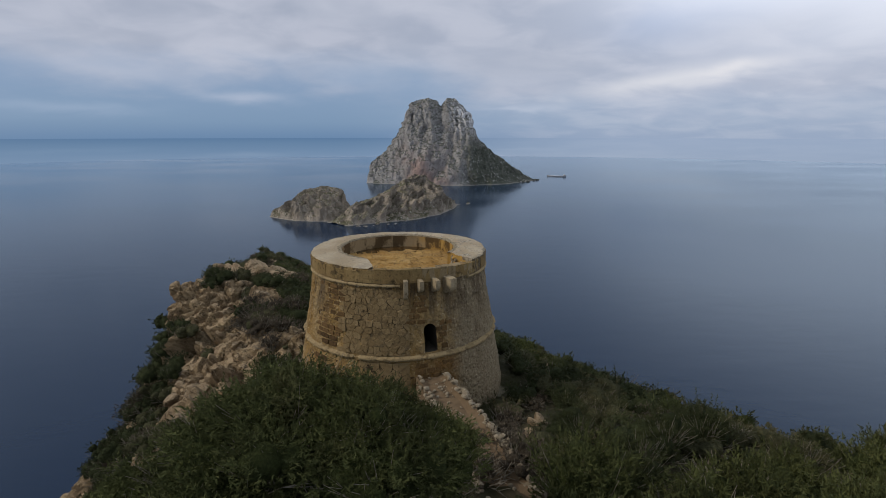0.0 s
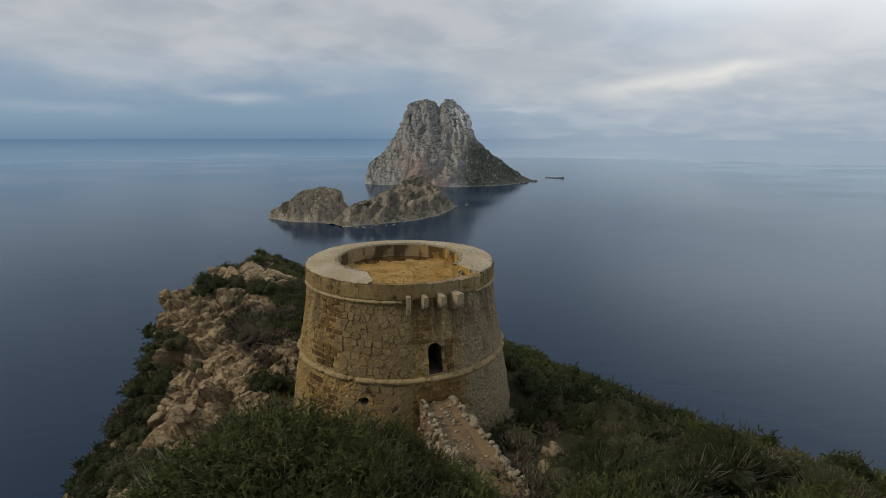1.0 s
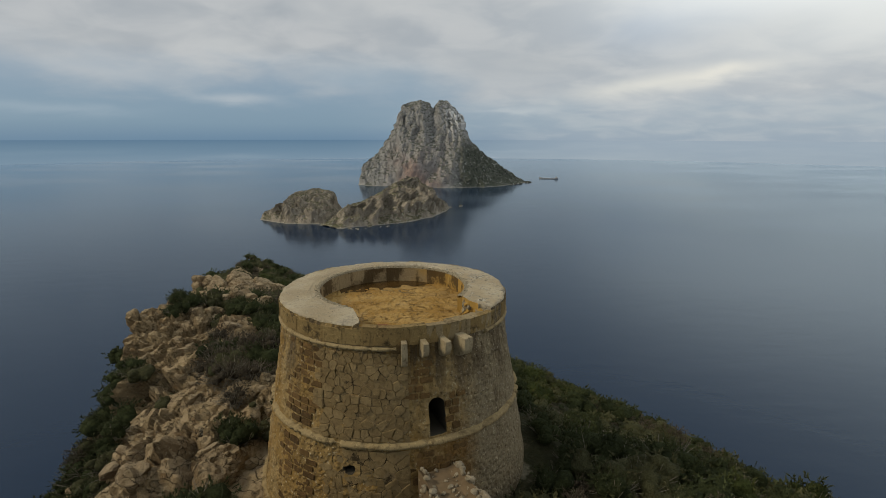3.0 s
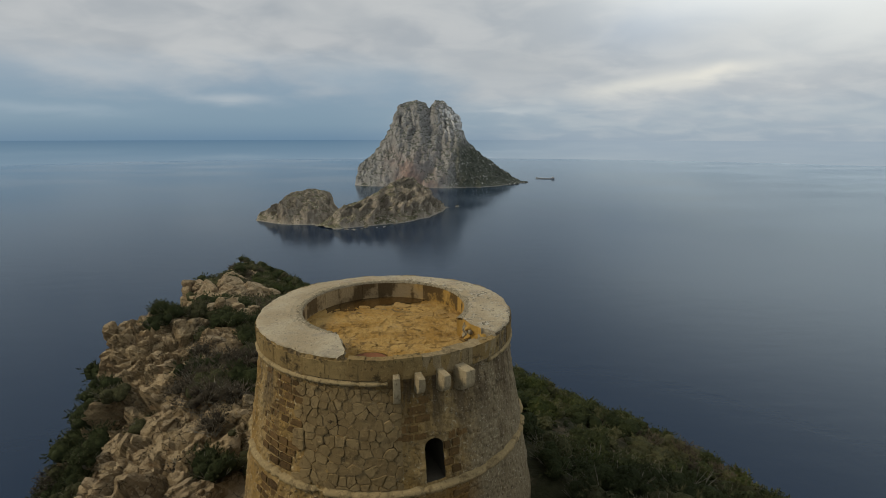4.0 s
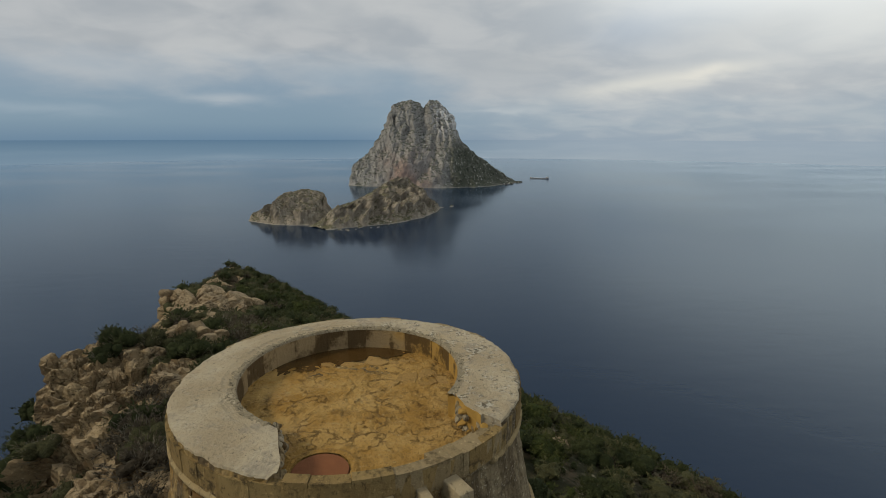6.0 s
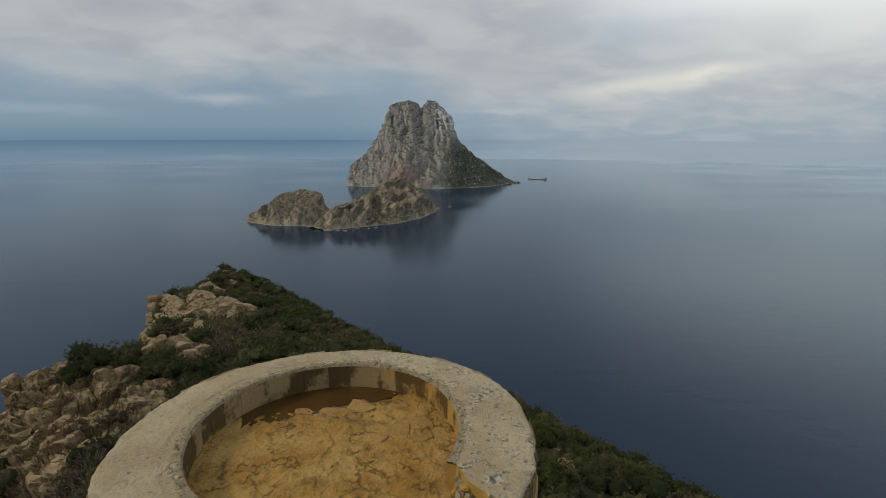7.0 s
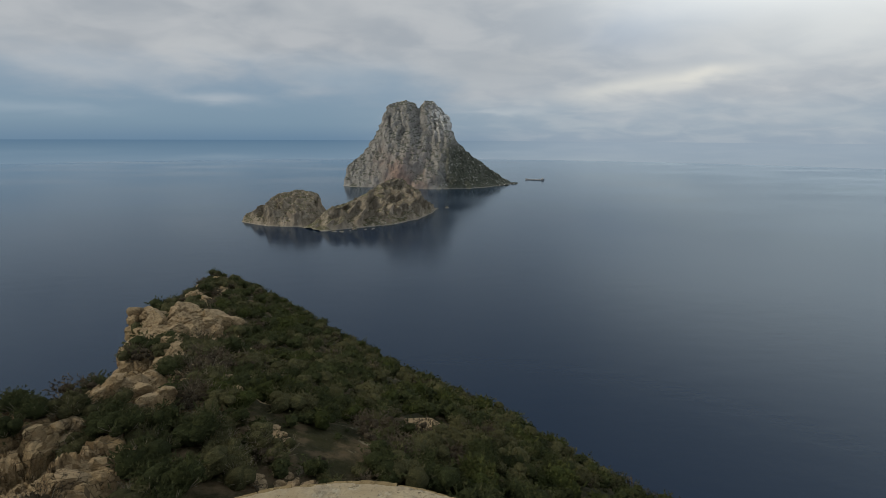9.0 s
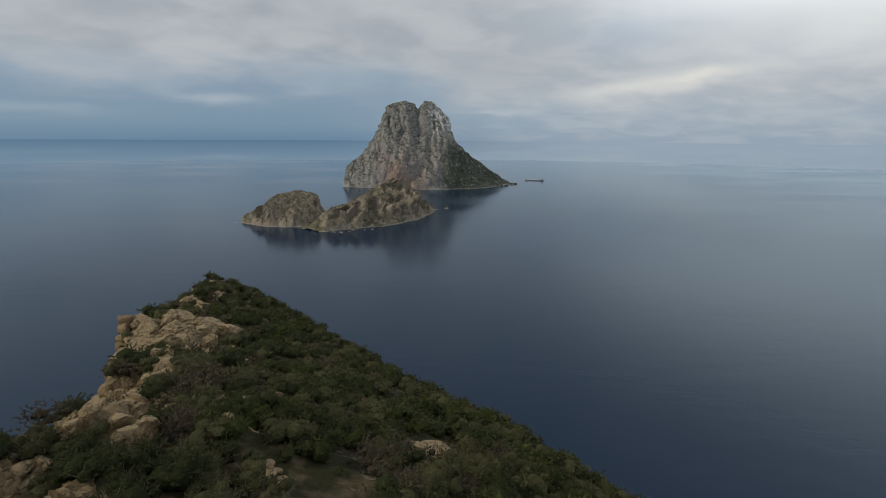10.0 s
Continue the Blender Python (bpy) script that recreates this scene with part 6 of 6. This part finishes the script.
BELT_BUSHES = (
    (23.0, 33.0, 1.7, "pine"), (6.8, 37.5, 1.3, "juniper"), (10.0, 41.0, 1.4, "juniper"), (13.0, 45.5, 1.4, "juniper"),
    (13.5, 38.0, 1.4, "rosemary"), (4.0, 40.5, 1.3, "rosemary"), (5.4, 31.4, 1.1, "juniper"), (5.0, 27.2, 1.1, "juniper"),
    (4.4, 35.2, 0.9, "juniper"), (-20.0, 53.4, 1.4, "juniper"),
    (-17.2, 50.6, 1.7, "juniper"), (-15.6, 47.4, 1.7, "rosemary"), (-14.2, 42.0, 1.7, "juniper"), (-18.6, 55.0, 1.7, "juniper"),
    (-13.2, 45.6, 1.6, "juniper"), (-75, 187, 2.6, "juniper"), (-72, 184, 2.4, "juniper"), (-78, 191, 2.5, "juniper"),
    (-69, 178, 2.6, "juniper"), (-82, 197, 2.4, "juniper"), (-79, 199, 2.2, "juniper"), (-76, 200, 2.0, "juniper"), (-80, 186, 2.2, "juniper"),
    (-66, 186, 2.4, "juniper"))
RIDGE_BUSHES = [(x, y, 1.3, "juniper") for x, y in ((-26.8, 52.8), (-26.4, 56.4), (-22.0, 55.8), (-16.5, 49.8), (-15.0, 45.2), (-17.6, 52.4), (-14.4, 47.4))]
RIDGE_BUSHES += [(x, y, 1.35, "juniper") for x, y in ((-29.6, 57.2), (-28.0, 55.4), (-26.4, 54.6))]
RIDGE_BUSHES += [(x, y, 1.3, "dry") for x, y in ((-19.9, 46.2), (-17.9, 45.0), (-16.2, 44.5), (-17.0, 41.6), (-15.7, 41.1), (-18.4, 42.6), (-18.0, 40.5), (-13.9, 35.4), (-13.7, 40.2), (-20.0, 62.5), (-18.2, 61.1), (-19.4, 59.9))]
RIDGE_BUSHES += [(x, y, 1.2, "juniper") for x, y in ((-12.2, 31.8), (-12.9, 32.6), (-12.0, 27.0), (-26.7, 44.7), (-29.4, 47.0), (-27.1, 42.6), (-24.0, 38.0), (-29.0, 44.0), (-26.0, 39.6), (-24.6, 35.6), (-22.6, 31.5), (-21.5, 28.0), (-20.0, 24.5))]
RIDGE_BUSHES += [(x, y, 1.4, "rosemary") for x, y in ((-22.6, 53.0), (-18.6, 53.6), (-20.4, 55.0), (-14.5, 54.5), (-13.2, 53.0), (-12.4, 55.2), (-15.8, 55.6), (-10.6, 54.6), (-12.0, 51.4), (-27.7, 79.7), (-31.2, 84.0), (-22.1, 72.0), (-16.9, 57.2), (-15.6, 57.4), (-28.0, 41.0), (-25.2, 36.8), (-23.6, 33.0), (-22.0, 26.0))]
rnd = random.Random(77)
for _ in range(46):                                             # dark cover on the slope under the crags
    y = rnd.uniform(22, 49)
    x = float(np.interp(y, RY, RV[0])) - rnd.uniform(0.5, 9.5)
    RIDGE_BUSHES.append((x, y, rnd.uniform(0.9, 1.5), rnd.choice(("juniper", "juniper", "rosemary", "dry"))))
RIDGE_BUSHES += [(x, y, 1.3, "rosemary") for x, y in ((-24.6, 55.6), (-22.8, 56.0), (-20.9, 55.9), (-19.2, 55.4), (-17.8, 55.9))]
RIDGE_BUSHES += [(x, y, 1.7, "rosemary") for x, y in ((-50.5, 114), (-48.0, 112.5), (-45.8, 111), (-51.5, 117.5), (-49.0, 118), (-46.5, 116))]
RIDGE_BUSHES += [(x, y, 1.3, "juniper") for x, y in ((-21.8, 54.6),)]
RIDGE_BUSHES += [(x, y, 1.5, "juniper") for x, y in ((-40.2, 46.4), (-38.9, 46.2), (-40.0, 48.6), (-38.6, 48.4), (-36.8, 44.6), (-36.6, 46.8), (-34.8, 41.6), (-35.8, 43.2), (-29.4, 38.0), (-29.2, 40.0), (-27.6, 39.8), (-31.6, 40.0))]
RIDGE_BUSHES += [(x, y, 0.9, "rosemary") for x, y in ((-18.2, 25.2), (-19.4, 28.2), (-19.0, 26.8))]
for _ in range(46):                                             # green cover along the far crest
    y = rnd.uniform(122, 172)
    RIDGE_BUSHES.append((float(np.interp(y, RY, RV[0])) + rnd.uniform(-1.5, 9.0), y, rnd.uniform(1.7, 2.8), rnd.choice(("juniper", "rosemary"))))
for x, y, s, k in CLIFF_BUSHES + CREST_BUSHES + BELT_BUSHES + tuple(RIDGE_BUSHES):
    if y > 95:
        into_thicket(x, y, surface_z(x, y) - 0.08 * s, s, k, 1.0, "far")
    else:
        shrub(x, y, s, k, "mid", 1.0)
    spots.append((x, y, s))
bpy.context.view_layer.update()


def cliff_shrub(y, z, size, kind):
    """A bush rooted in the cliff's face at that height."""
    found, spot, _, _ = ground.ray_cast(Vector((-90, y, z)), Vector((1, 0, 0)))
    if found:
        stems, crown = random.choice(STOCK[kind, "mid"])
        base = new("shrub", stems)
        base.matrix_basis = pose(spot.x + 0.25 * size, y, z - 0.35 * size, 0, -25, random.uniform(0, 360)) @ Matrix.Diagonal((size, size, size, 1))
        part("crown", crown, base)
        tagged(base, "dark bush rooted in the cliff face", "shrub", "shrubs on the headland")


for y, z, s, k in ((50, 190, 1.8, "juniper"), (49, 192, 1.5, "juniper"), (48, 186, 1.8, "juniper"), (45.5, 188.5, 1.7, "juniper"), (41.5, 192.5, 1.5, "juniper"), (41, 195, 1.1, "rosemary"), (42.5, 189, 1.7, "juniper"), (46.5, 184.5, 1.8, "rosemary"),
                   (52, 187.5, 1.8, "juniper"), (43.5, 185.5, 1.7, "juniper"), (38.5, 191.5, 1.3, "juniper"), (47, 191, 1.5, "dry"), (51, 183, 2.0, "juniper"), (39.5, 187, 1.4, "dry"), (36, 189.5, 1.2, "juniper"), (34, 193, 1.0, "rosemary"),
                   (55, 190, 1.6, "juniper"), (58, 188, 1.7, "juniper"), (46, 181, 2.0, "juniper"), (42, 182, 1.8, "juniper"), (31, 191, 1.1, "juniper"), (29, 189, 1.3, "dry")):
    cliff_shrub(y, z, s, k)
scatter(18, 2, 14, "mid", (1.3, 2.0), 0.6, True)
scatter(136, 15, 46, "mid", (1.0, 1.8), 0.5, True)
scatter(165, 46, 78, "mid", (1.2, 2.2), 0.5, False)
scatter(560, 22, 100, "far", (0.8, 1.6), 0.36, False)
scatter(720, 78, 216, "far", (1.4, 2.8), 0.42, False)
spots.clear()
scatter(1800, 12, 110, "tuft", (0.3, 0.8), 0.3, False, 0.5)
vs, fs, mi, off = [], [], [], 0
for k, kind in enumerate(KINDS):
    for co, crown in thicket[kind][0]:
        vs.append(co)
        tri = np.empty(len(crown.polygons) * 3, dtype=int)
        crown.polygons.foreach_get("vertices", tri)
        inner_face = np.empty(len(crown.polygons), dtype=int)
        crown.polygons.foreach_get("material_index", inner_face)
        fs.append(tri.reshape(-1, 3) + off)
        mi += np.where(inner_face == 1, len(KINDS) + k, k).tolist()
        off += len(co)
me = bpy.data.meshes.new("scrub")
me.from_pydata(np.concatenate(vs).tolist(), [], np.concatenate(fs).tolist())
for kind in KINDS:
    me.materials.append(KINDS[kind][0])
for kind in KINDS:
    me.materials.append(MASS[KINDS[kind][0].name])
me.polygons.foreach_set("material_index", mi)
tagged(new("scrub", me), "dense low dark green and brown scrub covering the slopes", "scrub", kind="stuff")
